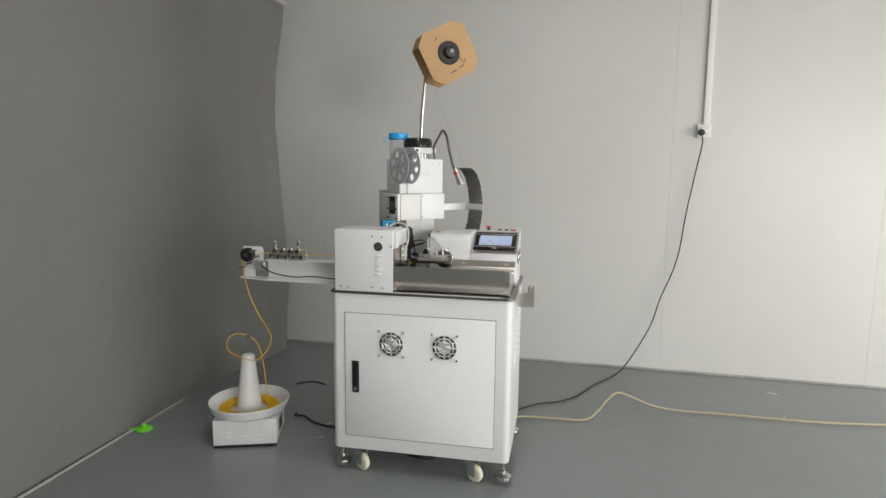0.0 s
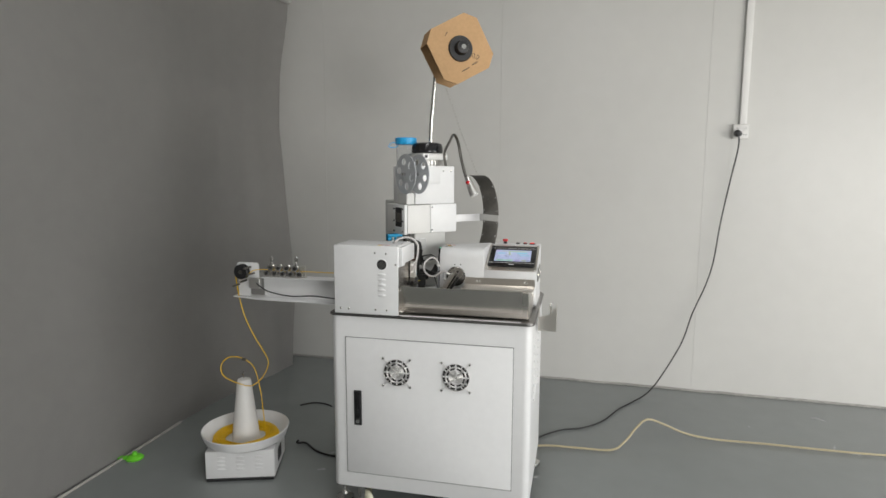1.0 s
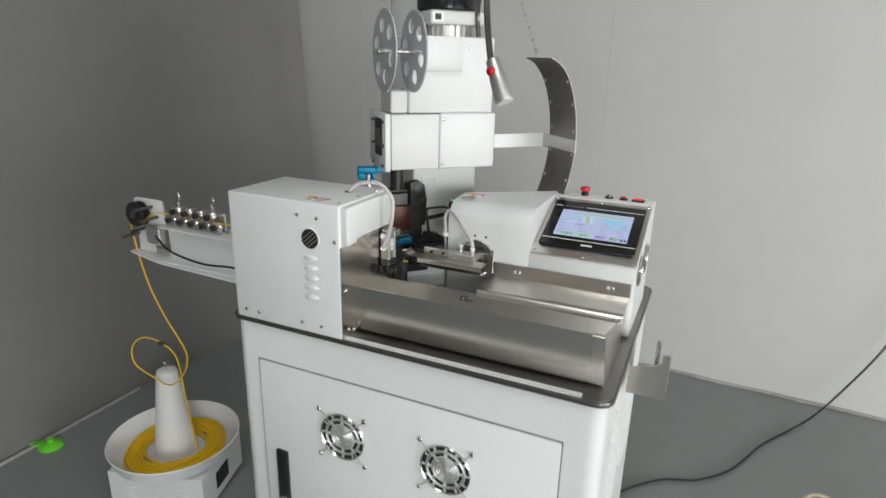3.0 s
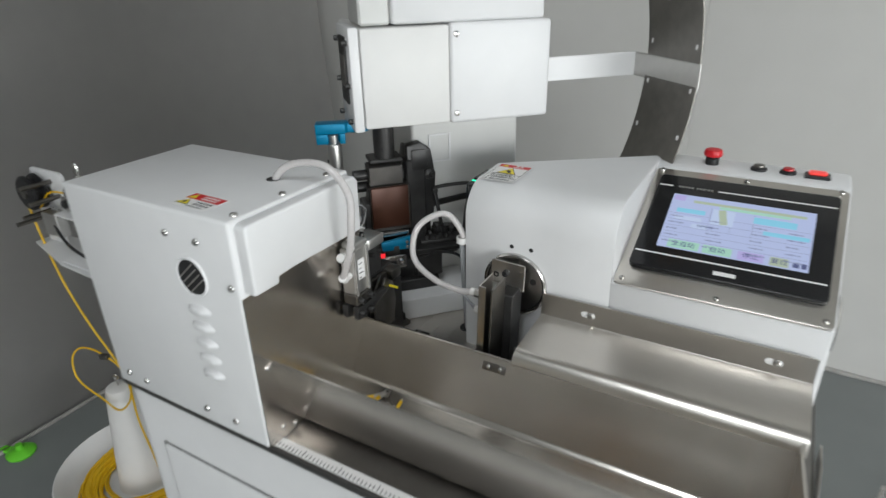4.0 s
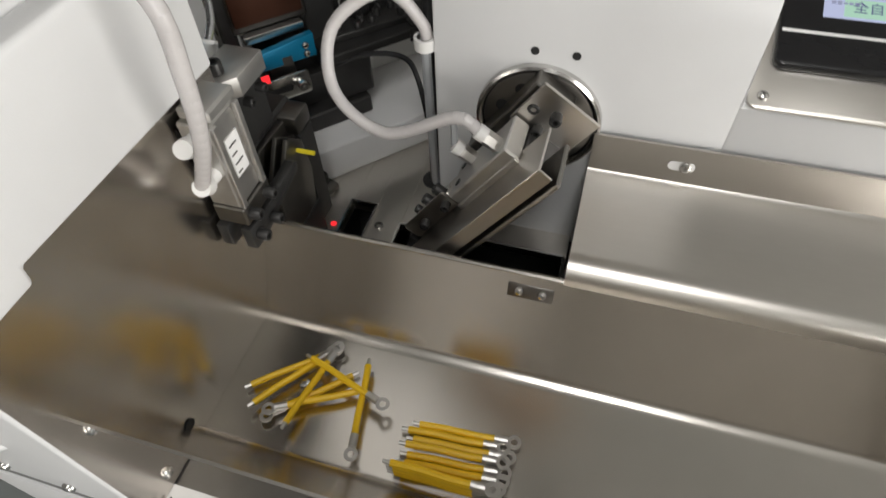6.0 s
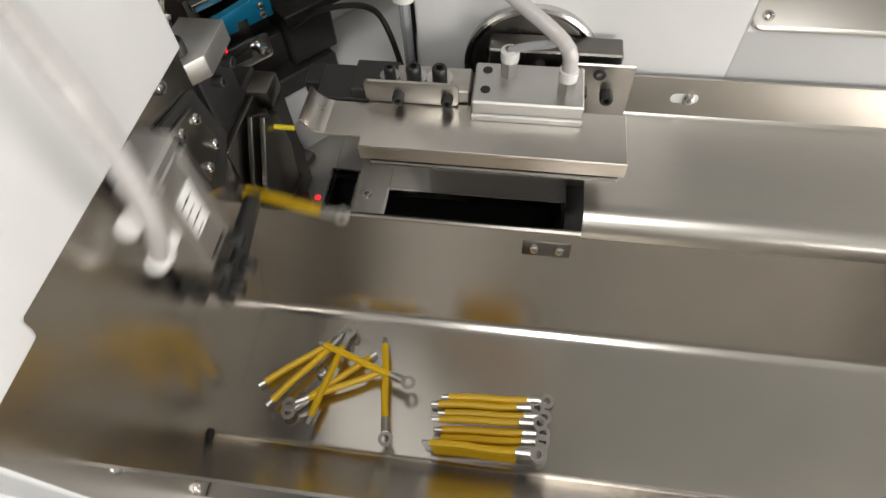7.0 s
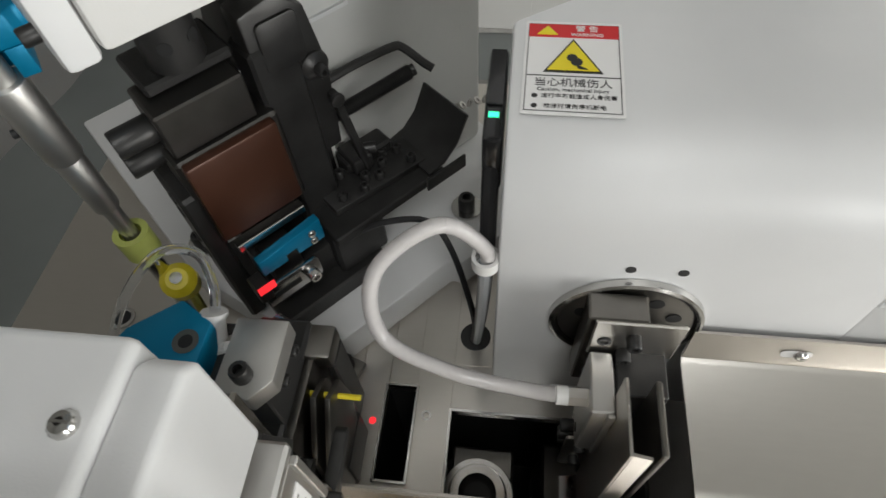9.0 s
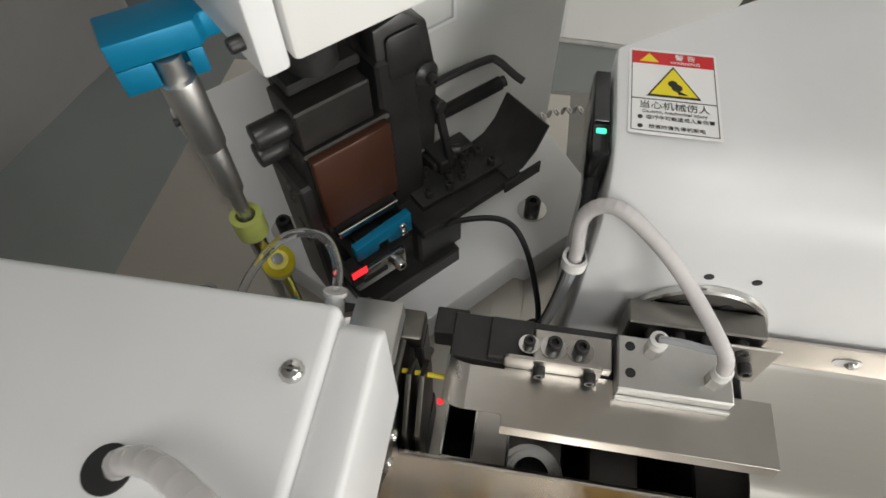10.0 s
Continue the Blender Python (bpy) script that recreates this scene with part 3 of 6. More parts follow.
    for k in range(5):
        x = -0.780 + k * 0.039
        part("roller", lathe([(0, -0.010), (0.0145, -0.010), (0.0145, -0.004), (0.011, 0), (0.0145, 0.004), (0.0145, 0.010), (0.006, 0.010), (0.006, 0.013), (0, 0.013)], 20), SHINE, a, m=pose(x, 0.190, 0.966, 90))
        part("axle", cyl((x, 0.182, 0.966), (x, 0.175, 0.966), 0.0075, seg=12), INK, a)
        if k < 4:
            part("roller", lathe([(0, -0.010), (0.0145, -0.010), (0.0145, -0.004), (0.011, 0), (0.0145, 0.004), (0.0145, 0.010), (0.006, 0.010), (0.006, 0.013), (0, 0.013)], 20), SHINE, a, m=pose(x + 0.0195, 0.190, 0.991, 90))
            part("axle", cyl((x + 0.0195, 0.182, 0.991), (x + 0.0195, 0.175, 0.991), 0.0075, seg=12), INK, a)
    for x in (-0.768, -0.648):
        t = part("thumb_screw", cyl((x, 0.207, 1.0), (x, 0.207, 1.014), 0.005), SHINE, a)
        bm = lathe([(0, -0.003), (0.009, -0.002), (0.011, 0), (0.009, 0.002), (0, 0.003)], 14, m=pose(x, 0.207, 1.026, 90))
        bmesh.ops.scale(bm, vec=(0.8, 1, 1.3), verts=bm.verts, space=Matrix.Translation((-x, 0, -1.026)))
        part("wing", bm, SHINE, t)
    part("sensor_cable", tube([(-0.84, 0.178, 0.93), (-0.80, 0.165, 0.905), (-0.75, 0.16, 0.885), (-0.65, 0.16, 0.872), (-0.55, 0.162, 0.878), (-0.45, 0.160, 0.872), (-0.37, 0.158, 0.878)], 0.003, 6), CABLE, a)
    part("cable_tie", box(-0.43, -0.41, 0.155, 0.167, 0.866, 0.878, 0.002), INK, a)
    part("feed_wire", tube([(-0.94, 0.19, 0.955), (-0.90, 0.19, 0.935), (-0.84, 0.192, 0.976), (-0.70, 0.19, 0.978), (-0.50, 0.19, 0.978), (-0.37, 0.19, 0.976)], 0.0018, 6), YELLOW, a)


def warning(parent, m, w, h, big):
    """A rectangular warning sticker with a red head and a yellow triangle."""
    s = part("warning_label", prism(rounded(-w / 2, w / 2, -h / 2, h / 2, w * 0.02, 2), "z", 0, 0.0003, 0), LABELW, parent, "white, red and yellow warning sticker", m, False)
    if big:
        part("frame_line", bent([(-w * 0.47, -h * 0.47), (w * 0.47, -h * 0.47), (w * 0.47, h * 0.47), (-w * 0.47, h * 0.47), (-w * 0.47, -h * 0.47)], "z", 0.0003, 0.00045, 0.0004), INK, s, smooth=False)
        part("red_band", box(-w * 0.465, w * 0.465, h * 0.315, h * 0.465, 0.0003, 0.0005, 0), LABELR, s)
        for sc, mt, z in ((1.0, INK, 0.0005), (0.86, LABELY, 0.0008)):
            c = h * 0.075
            part("triangle", prism([(-0.30 * w * sc, c - 0.150 * h * sc), (0.30 * w * sc, c - 0.150 * h * sc), (0, c + 0.225 * h * sc)], "z", z - 0.0002, z, 0), mt, s, smooth=False)
        for x, y, r in ((-0.012, 0.05, 0.055), (0.035, 0.005, 0.062)):
            part("gear_mark", prism(arc(x * w, h * y + h * 0.03, r * w, 0, 360, 10)[:-1], "z", 0.0009, 0.001, 0), INK, s, smooth=False)
        part("hand_mark", prism([(0.02 * w, 0.01 * h), (0.13 * w, -0.03 * h), (0.15 * w, -0.045 * h), (0.05 * w, -0.04 * h)], "z", 0.0009, 0.001, 0), INK, s, smooth=False)
        part("small_triangle", prism([(-0.38 * w, 0.34 * h), (-0.16 * w, 0.34 * h), (-0.27 * w, 0.445 * h)], "z", 0.0005, 0.0007, 0), LABELY, s, smooth=False)
        part("rule_line", box(-w * 0.465, w * 0.465, -h * 0.115, -h * 0.108, 0.0003, 0.0005, 0), INK, s)
        text("警 告", h * 0.075, LABELW, s, pose(w * 0.14, h * 0.413, 0.0007))
        text("WARNING", h * 0.05, LABELW, s, pose(w * 0.14, h * 0.345, 0.0007))
        text("当心机械伤人", h * 0.092, INK, s, pose(0, -h * 0.185, 0.0005))
        text("Caution, mechanical injury", h * 0.047, INK, s, pose(0, -h * 0.255, 0.0005))
        for k in (0, 1):
            part("bullet", prism(arc(-w * 0.37, -h * (0.32 + 0.10 * k), w * 0.03, 0, 360, 10)[:-1], "z", 0.0003, 0.0005, 0), INK, s, smooth=False)
            text("运行中可能造成人身伤害" if k == 0 else "检修时请先停机断电", h * 0.048, INK, s, pose(w * (0.06 if k == 0 else 0.02), -h * (0.32 + 0.10 * k), 0.0005))
    else:
        part("red_band", box(-w * 0.47, w * 0.47, h * 0.06, h * 0.45, 0.0003, 0.0005, 0), LABELR, s, smooth=False)
        part("small_triangle", prism([(-0.44 * w, h * 0.10), (-0.22 * w, h * 0.10), (-0.33 * w, h * 0.40)], "z", 0.0005, 0.0007, 0), LABELY, s, smooth=False)
        for k in range(2):
            part("text_bar", box(-w * 0.10, w * 0.34, h * (0.29 - 0.14 * k), h * (0.35 - 0.14 * k), 0.0005, 0.0007, 0), LABELW, s)
        for sc, mt, z in ((1.0, INK, 0.0005), (0.84, LABELY, 0.0007)):
            part("triangle", prism([(-0.28 * w - 0.18 * w * sc, -h * 0.20 - 0.16 * h * sc), (-0.28 * w + 0.18 * w * sc, -h * 0.20 - 0.16 * h * sc), (-0.28 * w, -h * 0.20 + 0.23 * h * sc)], "z", z - 0.0002, z, 0), mt, s, smooth=False)
        part("gear_mark", prism(arc(-0.28 * w, -0.22 * h, h * 0.07, 0, 360, 10)[:-1], "z", 0.0007, 0.0009, 0), INK, s, smooth=False)
        for k in range(2):
            for q in range(5):
                part("text_bar", box(w * (0.0 + 0.09 * q), w * (0.055 + 0.09 * q), -h * (0.12 + 0.16 * k), -h * (0.04 + 0.16 * k), 0.0003, 0.0005, 0), INK, s)
        part("text_bar", box(-w * 0.06, w * 0.36, -h * 0.42, -h * 0.38, 0.0003, 0.0005, 0), GREYST, s)


def tray(mc):
    t = part("wire_tray", bent([(0.0025, 0.9715), (0.0405, 0.8660), (0.0420, 0.8620), (0.0445, 0.8590), (0.048, 0.8575), (0.1310, 0.8575), (0.1345, 0.8581), (0.1378, 0.8599), (0.1402, 0.8625), (0.172, 0.927)], "x", -0.1094, 0.386, -0.0016), STEELV, mc, "stainless wire collecting tray")
    part("lip", tube([(-0.109, 0.1725, 0.927), (0.098, 0.1725, 0.927)], 0.0018, 6, 0), STEELV, t)
    part("shelf", bent([(0.1705, 0.922), (0.1715, 0.928), (0.1735, 0.933), (0.177, 0.937), (0.182, 0.9390), (0.188, 0.9396), (0.257, 0.9422), (0.2602, 0.9445)], "x", 0.098, 0.392, -0.0018), STEEL, mc, "stainless shelf below the control panel")
    part("shelf_upstand", bent([(0.2601, 0.9440), (0.2622, 0.972)], "x", 0.098, 0.392, -0.0018), STEELP, mc, "smooth stainless upstand behind the shelf")
    part("end_plate", prism([(0.0, 0.968), (0.045, 0.8558), (0.20, 0.8558), (0.275, 0.90), (0.275, 0.937), (0.18, 0.937), (0.165, 0.93), (0.03, 0.968)], "x", 0.386, 0.3885, 0), STEEL, t)
    part("end_flange", prism([(0.0, 0.968), (0.016, 0.968), (0.060, 0.8558), (0.045, 0.8558)], "x", 0.366, 0.386, 0), STEEL, t)
    part("corner_hole", cyl((-0.1092, 0.0404, 0.8764), (-0.1084, 0.0404, 0.8764), 0.0042, seg=14), INK, t)
    bolt_on(t, (-0.057, 0.092, 0.8591), "z", 0.0042)
    bolt_on(t, (-0.1092, 0.152, 1.044), "x", 0.0042)
    for x in (0.160, 0.357):
        s = part("slot", prism(rounded(-0.011, 0.006, -0.0035, 0.0035, 0.0034), "z", 0, 0.0003, 0), LABELW, mc, "", pose(x - 0.001, 0.2608, 0.9580, 85.8))
        bolt_on(s, (0.0, 0, 0.0003), "z", 0.0040)
    lb = part("lip_bracket", prism([(0.1640, 0.9115), (0.1682, 0.9205), (0.1706, 0.9205), (0.1668, 0.9115)], "x", 0.064, 0.0935, 0.0006), GREYST, t)
    for x in (0.0715, 0.0865):
        bolt_on(lb, (x, 0.1662, 0.9160), pose(0, 0, 0, 64), 0.0034)
    b = part("side_bracket", prism([(0.18, 0.782), (0.262, 0.782), (0.262, 0.872), (0.225, 0.872), (0.18, 0.850)], "x", 0.414, 0.4155, 0), STEEL, mc, "stainless side bracket with a pin")
    part("bracket_leg", prism([(0.4155, 0.782), (0.486, 0.782), (0.486, 0.876), (0.472, 0.876), (0.472, 0.858), (0.458, 0.850), (0.4155, 0.838)], "y", 0.178, 0.1795, 0), STEEL, b)
    part("bracket_end", box(0.4845, 0.486, 0.1795, 0.262, 0.782, 0.876, 0.0005), STEEL, b)
    part("pin", cyl((0.462, 0.20, 0.800), (0.462, 0.20, 0.892), 0.004), SHINE, b)


def control_housing(mc):
    y0 = 0.2675
    # one shell: a rounded hump over the disc, then a sloping panel; cross-sections from side to side
    rim = [(y0 + 0.042 - 0.042 * cos(radians(a)), 1.051 + 0.042 * sin(radians(a))) for a in (0, 12, 24, 36, 48, 60, 72, 84)]
    back = lambda x: 0.356 + (x + 0.020) * 0.70
    hump = lambda x, ins: [(y0 + ins, 0.8555), (y0 + ins, 1.0035)] + [(y + ins, z - ins) for y, z in rim] + [(0.33, 1.0935 - ins), (back(x), 1.0950 - ins), (back(x), 0.8555)]
    slope = [(y0 + 0.0035 + (0.4545 - y0 - 0.0035) * k / 7, 1.0072 + (1.0905 - 1.0072) * k / 7) for k in range(8)]
    desk = [(y0, 0.8555), (y0, 1.0035)] + slope + [(0.463, 1.0930), (0.512, 1.0935), (0.512, 0.8555)]
    bm = bmesh.new()
    secs = []
    for x, prof in ((-0.0125, hump(-0.0125, 0.0025)), (-0.0117, hump(-0.0117, 0.0008)), (-0.0098, hump(-0.0098, 0.0)), (0.05, hump(0.05, 0.0)), (0.11, hump(0.11, 0.0)), (0.1745, hump(0.1745, 0.0)), (0.1772, hump(0.1772, 0.0007)),
                    (0.1784, desk), (0.394, desk), (0.398, [(y + (0.002 if y < 0.3 else -0.002 if y > 0.5 else 0), z - (0.002 if z > 1.0 else 0)) for y, z in desk])):
        secs.append([bm.verts.new((x, y, z)) for y, z in prof])
    for a, b in zip(secs, secs[1:]):
        k = len(a)
        for i in range(k):
            bm.faces.new((a[i], a[(i + 1) % k], b[(i + 1) % k], b[i]))
    bm.faces.new(secs[0])
    bm.faces.new(secs[-1][::-1])
    bmesh.ops.remove_doubles(bm, verts=bm.verts, dist=0.00005)
    h = part("control_housing", bm, PAINT, mc, "white rounded control housing with touch panel")
    pm = pose(0.288, 0.3615, 1.0478, 23.8)
    pl = part("panel_plate", prism(rounded(-0.1085, 0.1085, -0.105, 0.0995, 0.006), "z", 0, 0.0022, 0.0005), STEEL, h, "stainless panel plate", pm)
    for x in (-0.1005, 0.1005):
        for y in (-0.098, 0.0975):
            bolt_on(pl, (x, y * 0.985, 0.0022), "z", 0.0034)
    for y in (-0.098, 0.0935):
        bolt_on(pl, (0, y, 0.0022), "z", 0.0034)
    hm = part("touch_screen", prism(rounded(-0.0985, 0.1, -0.078, 0.0815, 0.006), "z", 0.0022, 0.0085, 0.0018), GLOSSB, mc, "black touch panel showing a pale blue menu", pm)
    part("bezel_line", box(-0.096, -0.080, 0.0605, 0.0622, 0.0086, 0.0089, 0), LABELW, hm)
    part("bezel_line", box(-0.0275, 0.097, 0.0605, 0.0622, 0.0086, 0.0089, 0), LABELW, hm)
    part("bezel_line", box(-0.0965, 0.097, -0.0558, -0.0538, 0.0086, 0.0089, 0), LABELW, hm)
    x = -0.0735
    for w_ in (0.0028, 0.0030, 0.0026, 0.0026, 0.0030, 0.0, 0.0026, 0.0026, 0.0028, 0.0010, 0.0026, 0.0026):
        if w_:
            part("text_bar", box(x, x + w_, 0.0598, 0.0628, 0.0086, 0.0089, 0), ALU, hm)
        x += w_ + 0.0010 if w_ else 0.0022
    part("maker_mark", box(-0.0095, 0.0130, -0.0705, -0.0652, 0.0086, 0.0089, 0), LABELW, hm)
    lcd = part("display", box(-0.075, 0.079, -0.036, 0.055, 0.0085, 0.0088, 0), UIBG, hm, "lit menu with green and violet buttons", pose(-0.0005, -0.0072, 0))
    def ui(x0, x1, y0, y1, mt, z=0.0091):
        part("menu_field", box(x0, x1, y0, y1, 0.0088, z, 0), mt, lcd)
    ui(-0.073, -0.060, 0.044, 0.053, UIP)
    ui(-0.050, 0.070, 0.043, 0.047, UIY)
    ui(-0.020, 0.055, 0.0385, 0.0425, UIG)
    ui(-0.066, -0.034, 0.024, 0.031, UIC)
    ui(0.018, 0.062, 0.024, 0.034, UIC)
    ui(0.030, 0.076, 0.008, 0.014, UIC)
    ui(-0.066, -0.036, 0.012, 0.018, UIW)
    ui(-0.045, -0.028, 0.001, 0.008, UIW)
    ui(-0.026, -0.002, 0.012, 0.037, UIW)
    part("menu_mark", box(-0.004, 0.004, -0.012, 0.012, 0.0091, 0.0094, 0), UIY, lcd, m=pose(-0.014, 0.025, 0, 0, 0, 12))
    for k in range(5):
        part("menu_line", box(-0.073, 0.077, 0.0215 - 0.0105 * k, 0.0218 - 0.0105 * k, 0.0088, 0.0090, 0), UIS, lcd)
        for x in (-0.070, -0.026, 0.020, 0.056):
            for n in range(4 + (k + int(x * 500)) % 3):
                ob = new("menu_text", shared("menu_text", lambda: box(-0.0012, 0.0012, -0.0012, 0.0012, 0, 0.0002, 0), UIS))
                ob.parent, ob.matrix_basis = lcd, Matrix.Translation((x + 0.0031 * n, 0.0162 - 0.0105 * k, 0.0092)) @ Matrix.Diagonal((1, 0.5 + 0.5 * ((n * 7 + k) % 3) / 2, 1, 1))
    for x in (-0.028, -0.004, 0.0185):
        part("menu_line", box(x, x + 0.0004, 0.0005, 0.038, 0.0088, 0.0090, 0), UIS, lcd)
    for x0, x1, word, mt in ((-0.064, -0.030, "全自动", UIG), (-0.026, 0.004, "启动", UIG), (0.010, 0.036, "停止", UIP), (0.042, 0.060, "复位", UIY)):
        ui(x0, x1, -0.0345, -0.0225, mt, 0.0093)
        text(word, 0.0085, UID, lcd, pose((x0 + x1) / 2, -0.0285, 0.0095))
    ui(0.064, 0.070, -0.032, -0.025, UID)
    ui(0.072, 0.077, -0.032, -0.025, UID)
    text("999999", 0.0058, UID, lcd, pose(-0.030, 0.0045, 0.0095))
    # buttons along the top
    e = part("emergency_stop", lathe([(0.013, 0), (0.013, 0.012), (0.010, 0.013), (0.010, 0.016)], 24, m=Matrix.Translation((0.241, 0.486, 1.0935)) @ Matrix.Diagonal((0.64, 0.64, 0.72, 1))), BLACK, mc, "red emergency stop mushroom button")
    part("mushroom", lathe([(0.010, 0.014), (0.0175, 0.016), (0.0185, 0.021), (0.016, 0.027), (0.008, 0.029), (0, 0.0292)], 28, m=Matrix.Translation((0.241, 0.486, 1.0935)) @ Matrix.Diagonal((0.64, 0.64, 0.72, 1))), RED, e)
    for x, mt in ((0.297, GREYST), (0.330, RED)):
        b = part("push_button", lathe([(0.0095, 0), (0.0095, 0.003), (0.007, 0.0045), (0, 0.0045)], 20, m=Matrix.Translation((x, 0.484, 1.0935))), BLACK, mc)
        part("cap", lathe([(0.0065, 0.0045), (0.0062, 0.007), (0, 0.0078)], 16, m=Matrix.Translation((x, 0.484, 1.0935))), mt, b)
    s = part("rocker_switch", box(0.348, 0.376, 0.473, 0.493, 1.0925, 1.097, 0.0015), BLACK, mc, "lit red rocker switch")
    part("rocker", box(0.352, 0.372, 0.476, 0.490, 1.097, 1.1005, 0.002), REDLIT, s)
    warning(h, pose(0.0163, 0.3305, 1.0943, 1.3, 0, -1), 0.0455, 0.0635, True)
    # disc opening with a bright ring and a recessed turntable
    cx, cz = 0.0594, 0.9735
    d = part("disc_opening", prism(arc(cx, cz, 0.0400, 0, 360, 48)[:-1], "y", y0 - 0.0010, y0 + 0.0010, 0), INK, mc, "round steel turntable in the housing front", smooth=False)
    part("ring", lathe([(0.0372, 0.0), (0.0378, 0.0038), (0.0398, 0.0046), (0.0416, 0.0036), (0.0420, 0.0)], 56, m=pose(cx, y0 - 0.0004, cz, 90)), SHINE, d)
    part("turntable", prism(arc(cx, cz, 0.0366, 0, 360, 48)[:-1], "y", y0 - 0.0028, y0 - 0.0010, 0.0006), GREYST, d)
    for a in (62, 118, 20, 160):
        part("bore", cyl((cx + 0.026 * cos(radians(a)), y0 - 0.0034, cz + 0.026 * sin(radians(a))), (cx + 0.026 * cos(radians(a)), y0 - 0.0024, cz + 0.026 * sin(radians(a))), 0.0042, seg=16), INK, d)
    for x in (0.053, 0.0783):
        part("hole", cyl((x, y0 + 0.0004, 1.0235), (x, y0 - 0.0004, 1.0235), 0.0027, seg=14), INK, h)
    for y in (0.32, 0.41):
        g = part("fan_guard", lathe([(0.030, 0), (0.033, 0.002), (0.030, 0.004), (0.028, 0.002), (0.030, 0)], 28), SHINE, h, m=pose(0.3985, y, 0.985, 0, 90, 0))
        part("ring", lathe([(0.016, 0), (0.018, 0.002), (0.016, 0.004), (0.014, 0.002), (0.016, 0)], 24), SHINE, g)
        part("grille", prism(arc(0, 0, 0.029, 0, 360, 24)[:-1], "z", 0, 0.0008), INK, g)
    return h


# ---------------------------------------------------------------- machine: press with applicator, in its own turned frame
PRESS = pose(-0.1445, 0.2385, 0, 0, 0, 47)
UPPER = pose(-0.158, 0.253, -0.008, 0, 0, 47)


def p_local(x, y, z):
    return PRESS @ Vector((x, y, z))


def press(mc):
    P = UPPER
    head = part("press_head", box(0.125, 0.266, 0.0, 0.20, 1.154, 1.281, 0.005, 3), PAINT, mc, "white press head with side covers", P)
    part("front_cover", box(0.010, 0.1242, 0.001, 0.18, 1.156, 1.279, 0.003, 2), CREAM, head)
    part("side_cover", box(-0.004, 0.0096, 0.004, 0.10, 1.152, 1.281, 0.003, 2), PAINT, head)
    w = part("side_window", prism(rounded(0.026, 0.078, 1.185, 1.268, 0.004), "x", -0.006, -0.0035, 0), INK, head)
    part("counter_glass", box(-0.0065, -0.006, 0.032, 0.072, 1.205, 1.245, 0), GREYST, w)
    for y in (0.016, 0.090):
        for z in (1.165, 1.21, 1.262):
            bolt_on(head, (-0.004, y, z), "-x", 0.0035, "cap")
    for z in (1.168, 1.268):
        bolt_on(head, (0.133, 0.0, z), "-y", 0.0042)
    up = part("press_body", box(0.052, 0.258, 0.006, 0.20, 1.281, 1.446, 0.005, 3), PAINT, mc, "white upper press housing", P)
    part("ledge", box(0.060, 0.175, -0.004, 0.008, 1.372, 1.446, 0.003, 2), PAINT, up)
    for x in (0.196, 0.236):
        bolt_on(up, (x, 0.006, 1.424), "-y", 0.004)
    for x, z, wdt in ((0.056, 1.305, 0.012), (0.075, 1.318, 0.010)):
        part("slot", box(0.0505, 0.0525, x - 0.03, x - 0.03 + wdt, z - 0.012, z + 0.014, 0), INK, up)
    part("side_box", box(0.012, 0.0515, 0.012, 0.09, 1.281, 1.33, 0.003), GREYWHITE, up)
    # motor
    mo = part("motor", box(0.118, 0.252, 0.052, 0.188, 1.472, 1.503, 0.006, 2), GREYWHITE, mc, "press motor with ribbed body and black cap", P)
    part("motor_body", cyl((0.185, 0.12, 1.446), (0.185, 0.12, 1.475), 0.055, seg=32), ALU, mo)
    for k in range(24):
        a = 2 * pi * k / 24
        part("rib", box(-0.002, 0.002, 0.052, 0.064, 1.447, 1.472, 0), ALU, mo, m=pose(0.185, 0.12, 0, 0, 0, math.degrees(a)))
    part("motor_cap", lathe([(0.066, 1.503), (0.071, 1.508), (0.071, 1.53), (0.064, 1.546), (0.05, 1.551), (0, 1.551)], 36, m=Matrix.Translation((0.185, 0.12, 0))), GLOSSB, mo, "black motor fan cap")
    part("motor_label", box(0.122, 0.150, 0.0512, 0.052, 1.478, 1.499, 0), LABELW, mo)
    part("label_mark", box(0.128, 0.143, 0.0506, 0.0512, 1.482, 1.495, 0), INK, mo)
    # reel pole with the boxed terminal reel
    pole = part("reel_pole", tube([(0.215, 0.14, 1.50), (0.222, 0.14, 1.66), (0.240, 0.13, 1.88)], 0.0095, 12, 3), SHINE, mc, "steel pole carrying the terminal reel", P)
    rm = pose(0.278, -0.002, 1.953, 0, 0, -18) @ pose(0, 0, 0, 90) @ pose(0, 0, 0, 0, 0, 28)
    s, c = 0.128, 0.045
    octo = [(-s + c, -s), (s - c, -s), (s, -s + c), (s, s - c), (s - c, s), (-s + c, s), (-s, s - c), (-s, -s + c)]
    rl = part("terminal_reel", prism(octo, "z", -0.004, 0.004, 0.001), CARD, mc, "brown cardboard reel box of chained terminals", P @ rm)
    part("cheek", prism(octo, "z", -0.112, -0.104, 0.001), CARD, rl)
    for k in range(8):
        (xa, ya), (xb, yb) = octo[k], octo[(k + 1) % 8]
        turn = (math.degrees(math.atan2(ya + yb, xa + xb)) - 30) % 360
        if not 145 < turn < 262:
            d = Vector((xb - xa, yb - ya))
            part("side_flap", box(-d.length / 2, d.length / 2, -0.0015, 0.0015, -0.104, -0.004, 0), CARD, rl, m=pose((xa + xb) / 2 * 0.985, (ya + yb) / 2 * 0.985, 0, 0, 0, math.degrees(math.atan2(d.y, d.x))))
    bm = bmesh.new()
